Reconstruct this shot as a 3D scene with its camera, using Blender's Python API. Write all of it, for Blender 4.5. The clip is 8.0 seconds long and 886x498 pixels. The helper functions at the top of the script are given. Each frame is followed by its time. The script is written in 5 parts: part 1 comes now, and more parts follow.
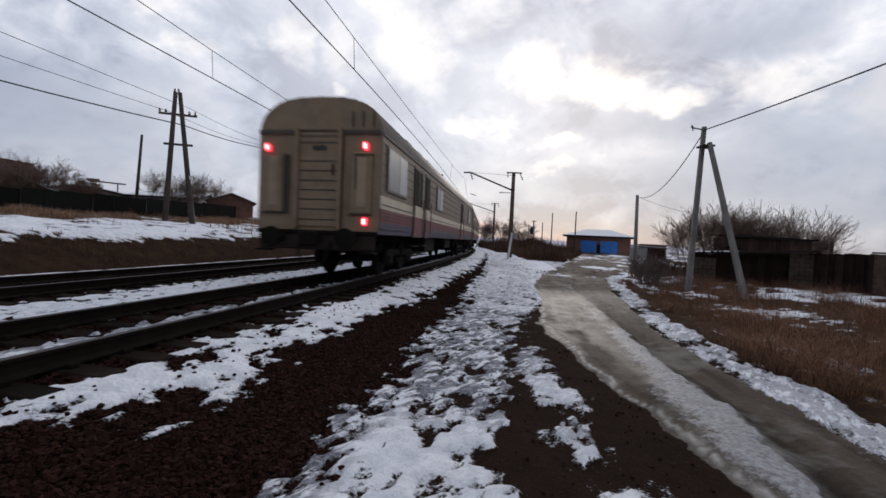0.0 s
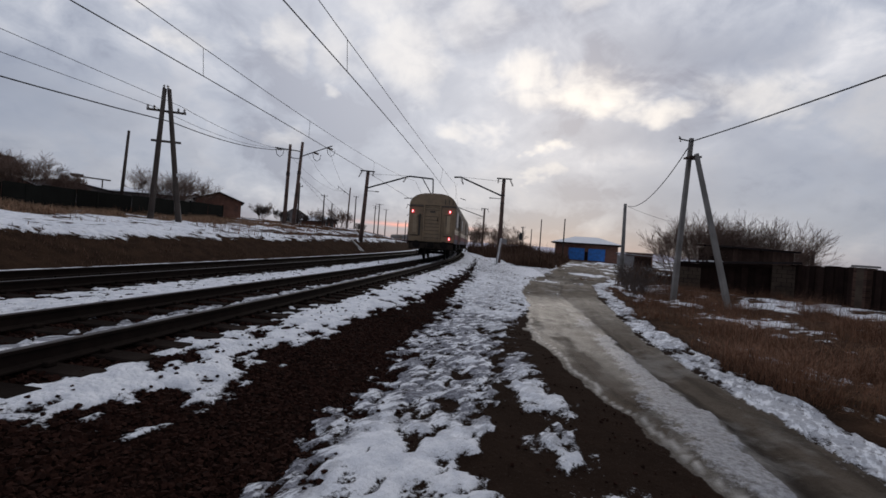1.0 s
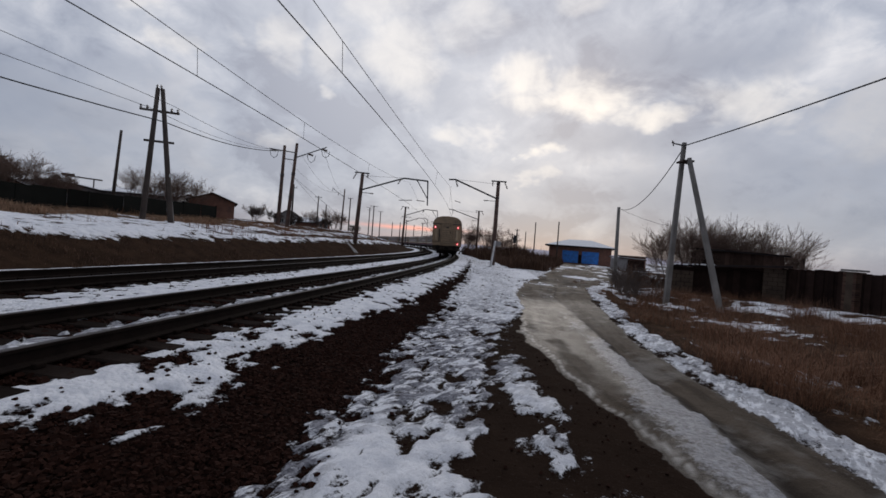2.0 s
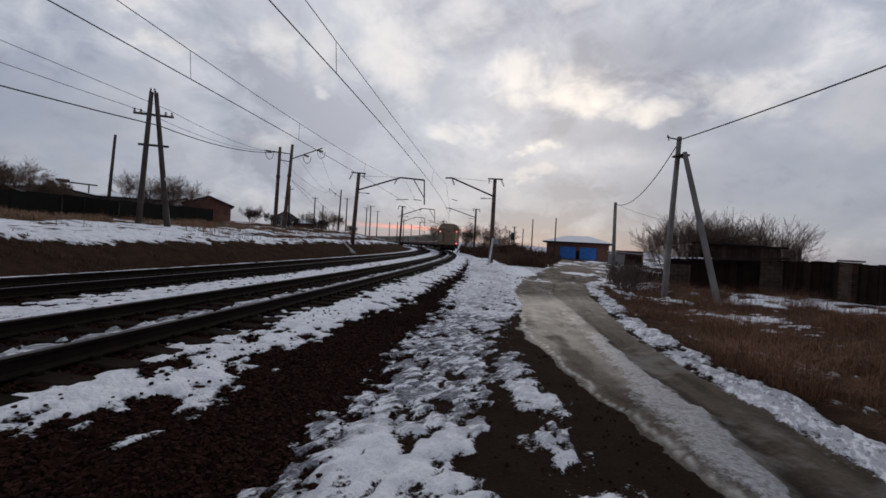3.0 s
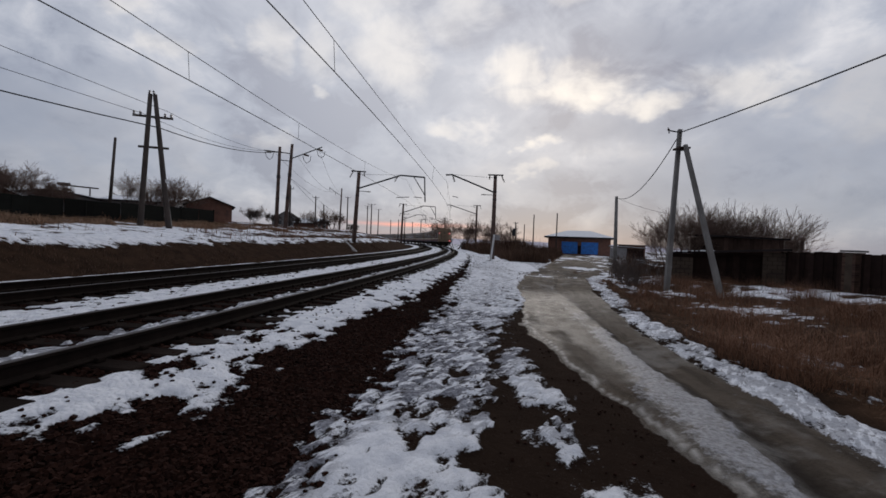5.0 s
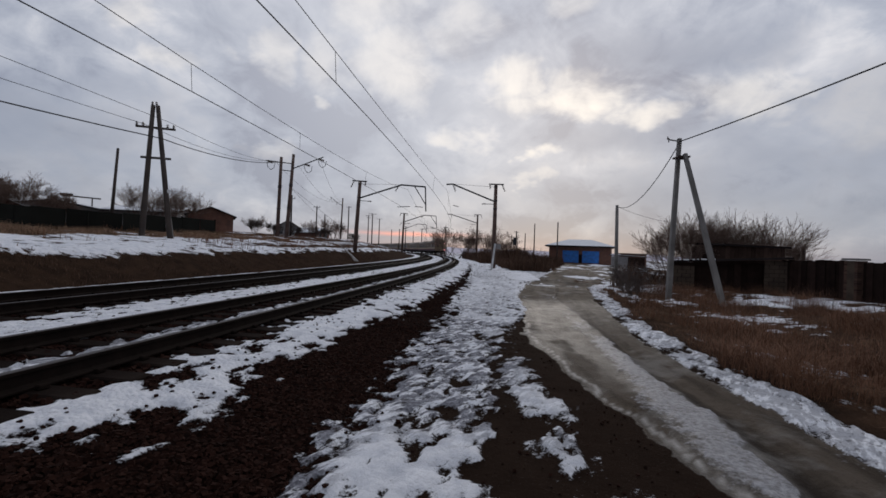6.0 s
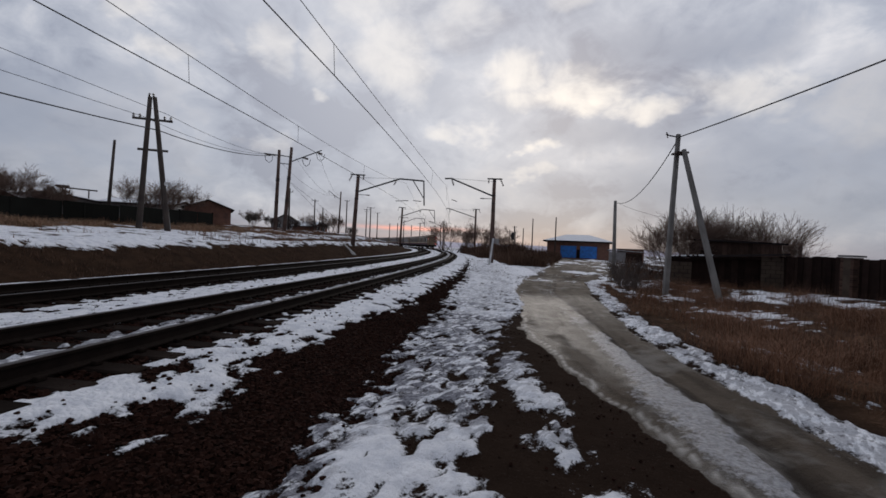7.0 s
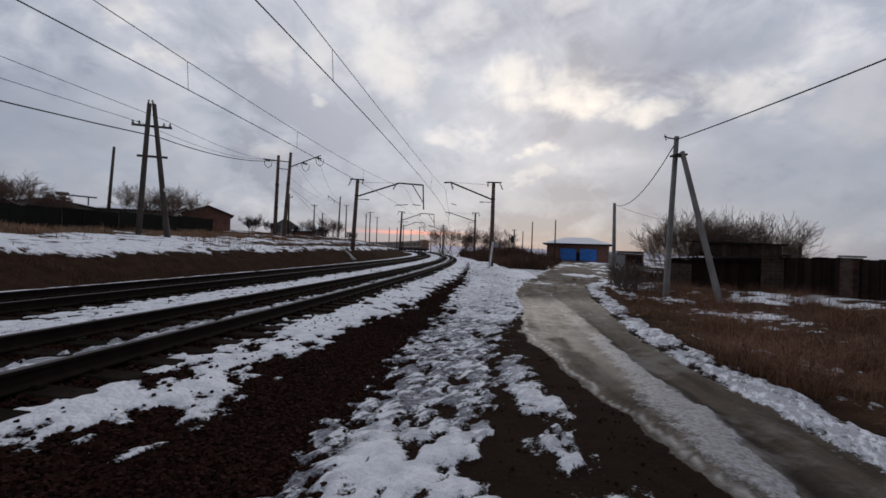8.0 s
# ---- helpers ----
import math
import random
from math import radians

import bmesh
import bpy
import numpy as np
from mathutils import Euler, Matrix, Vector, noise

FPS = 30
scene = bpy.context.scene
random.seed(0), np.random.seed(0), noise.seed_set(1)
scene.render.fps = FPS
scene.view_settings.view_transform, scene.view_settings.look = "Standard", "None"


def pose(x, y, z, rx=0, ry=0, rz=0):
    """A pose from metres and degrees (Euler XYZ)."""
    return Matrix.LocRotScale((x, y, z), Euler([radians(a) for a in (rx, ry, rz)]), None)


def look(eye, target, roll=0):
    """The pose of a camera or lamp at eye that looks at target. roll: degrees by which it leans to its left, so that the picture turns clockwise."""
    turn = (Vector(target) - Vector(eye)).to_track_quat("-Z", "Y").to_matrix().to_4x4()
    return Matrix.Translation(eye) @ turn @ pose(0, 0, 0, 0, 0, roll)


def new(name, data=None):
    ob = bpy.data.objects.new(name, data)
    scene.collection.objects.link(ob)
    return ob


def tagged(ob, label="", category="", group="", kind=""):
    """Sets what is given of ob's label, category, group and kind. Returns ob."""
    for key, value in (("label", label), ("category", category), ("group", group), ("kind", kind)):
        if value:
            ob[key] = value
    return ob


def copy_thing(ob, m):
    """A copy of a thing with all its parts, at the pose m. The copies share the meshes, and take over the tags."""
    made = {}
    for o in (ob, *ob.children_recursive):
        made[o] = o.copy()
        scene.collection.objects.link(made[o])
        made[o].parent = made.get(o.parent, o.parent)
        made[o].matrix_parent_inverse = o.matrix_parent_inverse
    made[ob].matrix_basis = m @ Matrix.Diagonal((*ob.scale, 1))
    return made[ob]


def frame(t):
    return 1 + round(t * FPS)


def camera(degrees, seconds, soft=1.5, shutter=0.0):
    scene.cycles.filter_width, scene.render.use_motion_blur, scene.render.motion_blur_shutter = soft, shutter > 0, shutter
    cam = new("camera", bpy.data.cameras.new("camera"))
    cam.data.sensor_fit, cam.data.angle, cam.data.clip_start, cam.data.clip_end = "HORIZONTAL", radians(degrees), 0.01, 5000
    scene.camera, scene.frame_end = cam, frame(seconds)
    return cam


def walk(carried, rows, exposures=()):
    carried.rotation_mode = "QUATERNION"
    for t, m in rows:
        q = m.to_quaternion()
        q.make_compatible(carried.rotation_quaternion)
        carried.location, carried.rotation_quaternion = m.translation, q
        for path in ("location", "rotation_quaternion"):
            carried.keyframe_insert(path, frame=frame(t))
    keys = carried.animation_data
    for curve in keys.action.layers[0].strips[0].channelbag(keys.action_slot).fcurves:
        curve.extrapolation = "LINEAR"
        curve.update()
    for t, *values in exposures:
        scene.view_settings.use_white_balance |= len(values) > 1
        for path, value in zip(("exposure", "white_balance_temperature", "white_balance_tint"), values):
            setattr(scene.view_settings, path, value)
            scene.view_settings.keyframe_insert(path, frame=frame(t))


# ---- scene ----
cam = camera(90.2, 8.0, soft=1.6, shutter=0.35)

EYE = (0.0, 0.0, 1.148)          # z = 0 is the top of the rails
TURNS = [                        # seconds, yaw, pitch, roll
    (0, 2.41, -1.33, -2.75),
    (0.5, 1.64, -1.23, -3.24),
    (1, 1.01, -0.71, -4.00),
    (1.5, 0.39, -0.37, -4.58),
    (3, -0.02, -0.53, -3.17),
    (3.5, 0.06, -0.91, -2.79),
    (4, 0.35, -1.12, -2.47),
    (4.5, 0.17, -1.34, -2.26),
    (6, 0.28, 0.27, -2.04),
    (6.5, 0.43, -0.21, -2.07),
    (7, 0.03, -0.45, -2.39),
    (7.5, 0.07, -0.15, -2.19),
    (8, 0.00, 0.05, -1.90),
]
walk(cam, [(t, pose(*EYE, 90 + p, r, y)) for t, y, p, r in TURNS],
     [(0.0, 0.40), (0.5, 0.08), (1.0, 0.06), (1.5, 0.06), (3.0, -0.03), (8.0, -0.02)])

# ---- light: a clouded winter evening sky, a weak low sun behind the clouds ----
SUN_AZ, SUN_EL = 15.0, 19.0      # degrees right of +y, above the horizon
world = bpy.data.worlds.new("evening_sky")
scene.world = world
world.use_nodes = True
scene.view_settings.exposure = 0.0


def sky():
    nt = world.node_tree
    nt.nodes.clear()
    L = nt.links.new

    def calc(op, a, b=None, clamp=False):
        n = nt.nodes.new("ShaderNodeMath")
        n.operation, n.use_clamp = op, clamp
        for i, v in enumerate((a, b)):
            if v is None:
                continue
            if isinstance(v, (int, float)):
                n.inputs[i].default_value = v
            else:
                L(v, n.inputs[i])
        return n.outputs[0]

    def mix(fac, a, b, mode="MIX"):
        n = nt.nodes.new("ShaderNodeMix")
        n.data_type, n.blend_type = "RGBA", mode
        for i, v in ((0, fac), (6, a), (7, b)):
            if isinstance(v, (int, float)):
                n.inputs[i].default_value = v
            elif isinstance(v, tuple):
                n.inputs[i].default_value = (*v, 1)
            else:
                L(v, n.inputs[i])
        return n.outputs[2]

    co = nt.nodes.new("ShaderNodeTexCoord").outputs["Generated"]
    sep = nt.nodes.new("ShaderNodeSeparateXYZ")
    L(co, sep.inputs[0])
    x, y, z = sep.outputs
    zc = calc("MAXIMUM", z, 0.0)
    # the cloud deck is a flat layer: the way to it grows towards the horizon
    k = calc("DIVIDE", 1.0, calc("ADD", zc, 0.55))
    comb = nt.nodes.new("ShaderNodeCombineXYZ")
    L(calc("MULTIPLY", x, k), comb.inputs[0])
    L(calc("MULTIPLY", y, k), comb.inputs[1])

    def noise_at(scale, detail, rough, off, dist=0.0):
        m = nt.nodes.new("ShaderNodeMapping")
        m.inputs["Location"].default_value = off
        L(comb.outputs[0], m.inputs[0])
        n = nt.nodes.new("ShaderNodeTexNoise")
        n.inputs["Scale"].default_value, n.inputs["Detail"].default_value = scale, detail
        n.inputs["Roughness"].default_value, n.inputs["Distortion"].default_value = rough, dist
        L(m.outputs[0], n.inputs["Vector"])
        return n.outputs["Fac"]

    big = noise_at(1.5, 4, 0.5, (3.1, 0.4, 0), 0.4)
    puffs = noise_at(4.2, 7, 0.58, (1.7, 5.2, 0), 0.5)
    fine = noise_at(11.0, 5, 0.6, (4.7, 2.2, 0), 0.6)
    light = calc("ADD", calc("ADD", calc("MULTIPLY", big, 0.5), calc("MULTIPLY", puffs, 0.45)), calc("MULTIPLY", calc("SUBTRACT", fine, 0.25), 0.24))
    ramp = nt.nodes.new("ShaderNodeValToRGB")
    e = ramp.color_ramp.elements
    e[0].position, e[0].color = 0.445, (0.245, 0.265, 0.345, 1)
    e[1].position, e[1].color = 0.66, (0.78, 0.77, 0.80, 1)
    for q, c in ((0.51, (0.375, 0.405, 0.490, 1)), (0.575, (0.505, 0.53, 0.605, 1))):
        e.new(q).color = c
    L(light, ramp.inputs[0])
    col = ramp.outputs[0]
    # ragged edges: the places of the gaps are bent by the clouds' own turbulence
    bend1, bend2 = noise_at(5.0, 4, 0.55, (9.3, 2.8, 0)), noise_at(5.0, 4, 0.55, (2.4, 8.1, 0))
    azim = calc("ADD", calc("ARCTAN2", x, y), calc("MULTIPLY", calc("SUBTRACT", bend1, 0.5), 0.34))
    elev = calc("ADD", calc("ARCSINE", z), calc("MULTIPLY", calc("SUBTRACT", bend2, 0.5), 0.16))

    def toward(az, el):
        a, h = radians(az), radians(el)
        n = nt.nodes.new("ShaderNodeVectorMath")
        n.operation = "DOT_PRODUCT"
        L(co, n.inputs[0])
        n.inputs[1].default_value = (math_sin(a) * math_cos(h), math_cos(a) * math_cos(h), math_sin(h))
        return n.outputs["Value"]

    # thin and thick places in the clouds before the low sun
    wob = calc("ADD", calc("MULTIPLY", calc("SUBTRACT", puffs, 0.5), 3.4), calc("MULTIPLY", calc("SUBTRACT", fine, 0.5), 1.4))

    def patches(rows, tone):
        total = None
        for az, el, wa, we, power in rows:
            u = calc("DIVIDE", calc("SUBTRACT", azim, radians(az)), radians(wa))
            v = calc("DIVIDE", calc("SUBTRACT", elev, radians(el)), radians(we))
            d = calc("ADD", calc("MULTIPLY", u, u), calc("MULTIPLY", v, v))
            g = calc("DIVIDE", calc("SUBTRACT", calc("ADD", 1.6, wob), d), 2.5, clamp=True)
            g = calc("MULTIPLY", calc("MULTIPLY", calc("MULTIPLY", g, g), calc("SUBTRACT", 3.0, calc("MULTIPLY", g, 2.0))), power)
            total = g if total is None else calc("MAXIMUM", total, g)
        return mix(total, col, tone)

    col = patches(THICK, (0.238, 0.268, 0.352))
    col = patches(GAPS, (1.08, 0.99, 0.88))
    # the side of the sunset is lighter; haze and the red strip lie on the horizon
    glow = calc("POWER", calc("MAXIMUM", toward(0.0, 12.0), 0.0), 5.0)
    col = mix(calc("MULTIPLY", glow, 0.08), col, (0.62, 0.62, 0.67))
    high = calc("POWER", calc("MAXIMUM", toward(-9.0, 24.0), 0.0), 14.0)
    col = mix(calc("MULTIPLY", high, 0.42), col, (0.80, 0.80, 0.84))
    haze = calc("POWER", calc("SUBTRACT", 1.0, zc), 16.0)
    front = calc("POWER", calc("MAXIMUM", toward(-12.0, 0.0), 0.0), 7.0)
    hazecol = mix(front, (0.175, 0.20, 0.285), (0.28, 0.262, 0.318))
    col = mix(calc("MULTIPLY", haze, 0.85), col, hazecol)
    low = calc("POWER", calc("SUBTRACT", 1.0, zc), 60.0)
    red = calc("POWER", calc("MAXIMUM", toward(1.0, 1.0), 0.0), 50.0)
    col = mix(calc("MULTIPLY", calc("MULTIPLY", low, red), 0.38), col, (0.72, 0.38, 0.34))
    strip = calc("SUBTRACT", 1.0, calc("ABSOLUTE", calc("DIVIDE", calc("SUBTRACT", z, calc("ADD", 0.036, calc("MULTIPLY", wob, 0.003))), 0.007)), clamp=True)
    sred = calc("POWER", calc("MAXIMUM", toward(-4.0, 1.0), 0.0), 170.0)
    col = mix(calc("MULTIPLY", calc("MULTIPLY", strip, sred), 0.95), col, (1.15, 0.45, 0.36))
    # a little clear sky shows between the clouds
    nish = nt.nodes.new("ShaderNodeTexSky")
    nish.sky_type, nish.sun_disc = "NISHITA", False
    nish.sun_elevation, nish.sun_rotation = radians(SUN_EL), radians(SUN_AZ)
    dim = mix(1.0, nish.outputs[0], (0.10, 0.10, 0.10), "MULTIPLY")
    col = mix(0.93, dim, col)
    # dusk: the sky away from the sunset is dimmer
    # an overcast sky is brighter overhead than low down
    dome = calc("ADD", 1.0, calc("MULTIPLY", calc("POWER", zc, 3.0), 0.40))
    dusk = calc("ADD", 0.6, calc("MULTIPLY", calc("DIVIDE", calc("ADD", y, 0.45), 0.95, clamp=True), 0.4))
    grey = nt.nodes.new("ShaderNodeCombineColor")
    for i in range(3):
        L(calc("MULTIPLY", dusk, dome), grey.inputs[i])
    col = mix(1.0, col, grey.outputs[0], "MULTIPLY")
    bg = nt.nodes.new("ShaderNodeBackground")
    bg.inputs["Strength"].default_value = 1.0
    L(col, bg.inputs[0])
    out = nt.nodes.new("ShaderNodeOutputWorld")
    L(bg.outputs[0], out.inputs[0])


math_sin, math_cos = math.sin, math.cos
GAPS = [                          # azimuth, height, half-widths, strength
    (15.0, 19.0, 8.5, 2.4, 1.0), (8.0, 21.5, 3.0, 2.4, 0.85), (24.0, 16.6, 5.0, 1.2, 0.75), (33.0, 17.0, 5.0, 2.8, 0.5), (12.0, 12.2, 2.0, 0.9, 0.85),
    (11.6, 9.3, 1.7, 0.7, 0.45), (1.5, 13.8, 4.0, 1.3, 0.65), (-7.0, 23.0, 5.0, 4.5, 0.8), (-11.0, 28.5, 7.0, 3.0, 0.8), (-16.0, 22.0, 4.0, 3.0, 0.55), (0.0, 27.0, 5.0, 3.0, 0.6), (-22.5, 10.8, 3.2, 1.4, 0.35),
    (-37.0, 23.5, 3.0, 2.0, 0.5), (-31.0, 19.7, 3.0, 2.0, 0.45), (-23.0, 22.5, 2.2, 2.6, 0.55), (-17.0, 17.8, 1.6, 0.9, 0.6), (44.0, 14.0, 5.0, 3.0, 0.25), (14.0, 29.0, 4.0, 1.6, 0.45),
]
THICK = [
    (27.0, 22.5, 10.0, 3.0, 0.75), (20.0, 13.6, 12.0, 2.2, 0.7), (6.0, 17.0, 4.0, 2.0, 0.4), (-1.0, 19.0, 3.5, 2.5, 0.5), (2.0, 8.0, 15.0, 3.5, 0.65), (-42.0, 10.0, 16.0, 6.5, 0.9), (36.0, 8.0, 18.0, 6.5, 1.0), (44.0, 10.0, 12.0, 8.0, 0.9), (-12.0, 13.0, 6.0, 2.5, 0.35),
]
sky()
sun = new("sun", bpy.data.lights.new("sun", "SUN"))
sun.data.energy, sun.data.angle, sun.data.color = 0.45, radians(14), (1.0, 0.90, 0.80)
sun.matrix_world = look((0, 0, 30), (-math.sin(radians(SUN_AZ)) * 30, -math.cos(radians(SUN_AZ)) * 30, 30 - 30 * math.tan(radians(SUN_EL))))

# ---- materials ----


def material(name, base, rough=0.7, metal=0.0, vary=0.25, scale=6.0, bump=0.15, bump_scale=30.0, dirt=None, dirt_amount=0.0, per="", emit=None, spec=0.5, dirt_scale=1.5):
    """A surface with a coarse and a fine variation of colour, fine relief and stains."""
    m = bpy.data.materials.new(name)
    m.use_nodes = True
    nt = m.node_tree
    L = nt.links.new
    b = nt.nodes["Principled BSDF"]
    co = nt.nodes.new("ShaderNodeTexCoord").outputs["Object"]

    def tex(s, detail=4):
        n = nt.nodes.new("ShaderNodeTexNoise")
        n.inputs["Scale"].default_value, n.inputs["Detail"].default_value = s, detail
        L(co, n.inputs["Vector"])
        return n.outputs["Fac"]

    def mixc(fac, a, c, mode="MIX"):
        n = nt.nodes.new("ShaderNodeMix")
        n.data_type, n.blend_type = "RGBA", mode
        for i, v in ((0, fac), (6, a), (7, c)):
            if isinstance(v, (int, float)):
                n.inputs[i].default_value = v
            elif isinstance(v, tuple):
                n.inputs[i].default_value = (*v, 1)
            else:
                L(v, n.inputs[i])
        return n.outputs[2]

    dark = tuple(c * (1 - vary) for c in base)
    lightc = tuple(min(1, c * (1 + vary)) for c in base)
    ramp = nt.nodes.new("ShaderNodeMapRange")
    ramp.inputs["From Min"].default_value, ramp.inputs["From Max"].default_value = 0.3, 0.7
    L(tex(scale), ramp.inputs["Value"])
    col = mixc(ramp.outputs[0], dark, lightc)
    fine = tex(scale * 9, 2)
    col = mixc(0.35, col, mixc(fine, tuple(c * 0.5 for c in base), tuple(min(1, c * 1.5) for c in base)))
    if per:
        if per == "island":
            rnd = nt.nodes.new("ShaderNodeNewGeometry").outputs["Random Per Island"]
        else:
            rnd = nt.nodes.new("ShaderNodeObjectInfo").outputs["Random"]
        tint = nt.nodes.new("ShaderNodeMapRange")
        tint.inputs["To Min"].default_value, tint.inputs["To Max"].default_value = (0.55, 1.6) if per == "island" else (0.6, 1.4)
        L(rnd, tint.inputs["Value"])
        cc_ = nt.nodes.new("ShaderNodeCombineColor")
        for i in range(3):
            L(tint.outputs[0], cc_.inputs[i])
        col = mixc(1.0, col, cc_.outputs[0], "MULTIPLY")
    if dirt:
        r2 = nt.nodes.new("ShaderNodeMapRange")
        r2.inputs["From Min"].default_value, r2.inputs["From Max"].default_value = 0.45, 0.68
        r2.inputs["To Max"].default_value = dirt_amount
        L(tex(dirt_scale, 6), r2.inputs["Value"])
        col = mixc(r2.outputs[0], col, dirt)
    L(col, b.inputs["Base Color"])
    b.inputs["Roughness"].default_value, b.inputs["Metallic"].default_value = rough, metal
    b.inputs["Specular IOR Level"].default_value = spec
    if bump:
        bn = nt.nodes.new("ShaderNodeBump")
        bn.inputs["Strength"].default_value, bn.inputs["Distance"].default_value = bump, 0.02
        L(tex(bump_scale, 5), bn.inputs["Height"])
        L(bn.outputs[0], b.inputs["Normal"])
    if emit:
        b.inputs["Emission Color"].default_value = (*emit[:3], 1)
        b.inputs["Emission Strength"].default_value = emit[3]
    return m


STEEL = material("rail_steel", (0.012, 0.008, 0.0065), 0.9, 0.0, 0.4, 5, spec=0.08)
RAILTOP = material("worn_rail_head", (0.05, 0.043, 0.041), 0.6, 0.0, 0.2, 3, 0.03, spec=0.25)
SLEEPER = material("stained_concrete", (0.020, 0.0145, 0.012), 0.9, 0, 0.35, 4, 0.4, 40, (0.010, 0.007, 0.006), 0.9, "object", spec=0.02)
RUST = material("rusty_steel", (0.055, 0.035, 0.028), 0.8, 0.1, 0.4, 7)
STONE = material("ballast_stone", (0.0200, 0.0088, 0.0063), 0.95, 0, 0.3, 9, 0.4, 60, None, 0, "island", spec=0.05)
CONCRETE = material("weathered_concrete", (0.22, 0.21, 0.20), 0.85, 0, 0.25, 3, 0.4, 40, (0.10, 0.09, 0.085), 0.7)
MAST = material("brown_stained_concrete_post", (0.115, 0.070, 0.056), 0.85, 0, 0.3, 2, 0.3, 30, (0.04, 0.028, 0.024), 0.7)
WOODPOLE = material("tarred_timber", (0.065, 0.05, 0.042), 0.85, 0, 0.3, 3, 0.4, 25, (0.03, 0.022, 0.02), 0.7)
DARKSTEEL = material("dark_painted_steel", (0.035, 0.035, 0.04), 0.6, 0.4, 0.3, 4)
PORCELAIN = material("brown_porcelain", (0.05, 0.028, 0.022), 0.25, 0, 0.15, 6, 0)
WIRE = material("wire", (0.03, 0.03, 0.033), 0.6, 0.4, 0.1, 2, 0)
WHITEPAINT = material("worn_white_paint", (0.62, 0.62, 0.62), 0.7, 0, 0.15, 3, 0.2, 30, (0.25, 0.23, 0.22), 0.6)
SNOW = material("roof_snow", (0.80, 0.82, 0.86), 0.7, 0, 0.06, 1.5, 0.3, 8)
BARK = material("bare_bark", (0.075, 0.055, 0.047), 0.9, 0, 0.3, 5, 0.3, 30)
TWIG = material("bare_twigs", (0.165, 0.113, 0.092), 0.9, 0, 0.25, 2, 0, spec=0.2)
TANGRASS = material("pale_dry_grass", (0.27, 0.175, 0.115), 0.9, 0, 0.35, 1.2, 0, per="island", spec=0.1)
GRASS = material("dry_grass", (0.165, 0.083, 0.049), 0.9, 0, 0.35, 1.2, 0, per="island", spec=0.2)
WEED = material("dark_dry_weeds", (0.085, 0.048, 0.032), 0.9, 0, 0.35, 1.2, 0, per="island", spec=0.2)
BRICK = material("red_brick_wall", (0.17, 0.080, 0.056), 0.85, 0, 0.3, 2.5, 0.3, 30, (0.07, 0.045, 0.04), 0.6)
OLDBRICK = material("dull_brown_old_brick", (0.085, 0.048, 0.037), 0.95, 0, 0.3, 4, 0.3, 30, (0.045, 0.03, 0.026), 0.7, "object", spec=0.1)
BLOCKS = material("brown_grey_block_wall", (0.085, 0.064, 0.050), 0.95, 0, 0.25, 2, 0.4, 25, (0.04, 0.031, 0.026), 0.7, spec=0.1)
DARKBOARD = material("dark_boards", (0.024, 0.0145, 0.0122), 0.9, 0, 0.35, 2.5, 0.3, 30, per="object", spec=0.08)
SHEDBOARD = material("brown_weathered_boards", (0.050, 0.031, 0.025), 0.95, 0, 0.35, 2.5, 0.3, 30, per="object", spec=0.08)
GREENFENCE = material("dark_green_sheet_fence", (0.007, 0.0075, 0.0065), 0.9, 0.0, 0.3, 1.5, 0.1, 10, per="object", spec=0.1)
BLUEDOOR = material("bright_blue_gate_paint", (0.025, 0.18, 0.58), 0.55, 0, 0.2, 2, 0.1, 15, (0.03, 0.08, 0.2), 0.5)
ROOFDARK = material("dark_roof_sheet", (0.030, 0.024, 0.024), 0.95, 0, 0.3, 2, spec=0.06)
PLASTER = material("grey_plaster", (0.22, 0.21, 0.21), 0.9, 0, 0.2, 2, 0.2, 20)
GLASSDARK = material("dark_window_glass", (0.02, 0.022, 0.026), 0.08, 0, 0.1, 1, 0)

# ---- building tools ----


def part(name, bm, mat, parent=None, label="", smooth=False):
    me = bpy.data.meshes.new(name)
    bm.to_mesh(me)
    bm.free()
    for m in (mat if isinstance(mat, (list, tuple)) else [mat]):
        me.materials.append(m)
    if smooth:
        me.polygons.foreach_set("use_smooth", [True] * len(me.polygons))
    ob = new(name, me)
    if parent:
        ob.parent = parent
    if label:
        ob["label"] = label
    return ob


def thing(name, m, label, category, group="", kind=""):
    ob = new(name)
    ob.empty_display_size = 0.2
    ob.matrix_world = m
    return tagged(ob, label, category, group, kind)


def box(bm, c, size, turn=None, bevel=0.0, mat=0):
    m = Matrix.Translation(c) @ (turn or Matrix()) @ Matrix.Diagonal((*size, 1))
    r = bmesh.ops.create_cube(bm, size=1, matrix=m)
    fs = {f for v in r["verts"] for f in v.link_faces}
    for f in fs:
        f.material_index = mat
    if bevel:
        es = list({e for v in r["verts"] for e in v.link_edges})
        bmesh.ops.bevel(bm, geom=es, offset=bevel, segments=1, affect="EDGES")
    return bm


def boxed(c, size, turn=None, bevel=0.0):
    return box(bmesh.new(), c, size, turn, bevel)


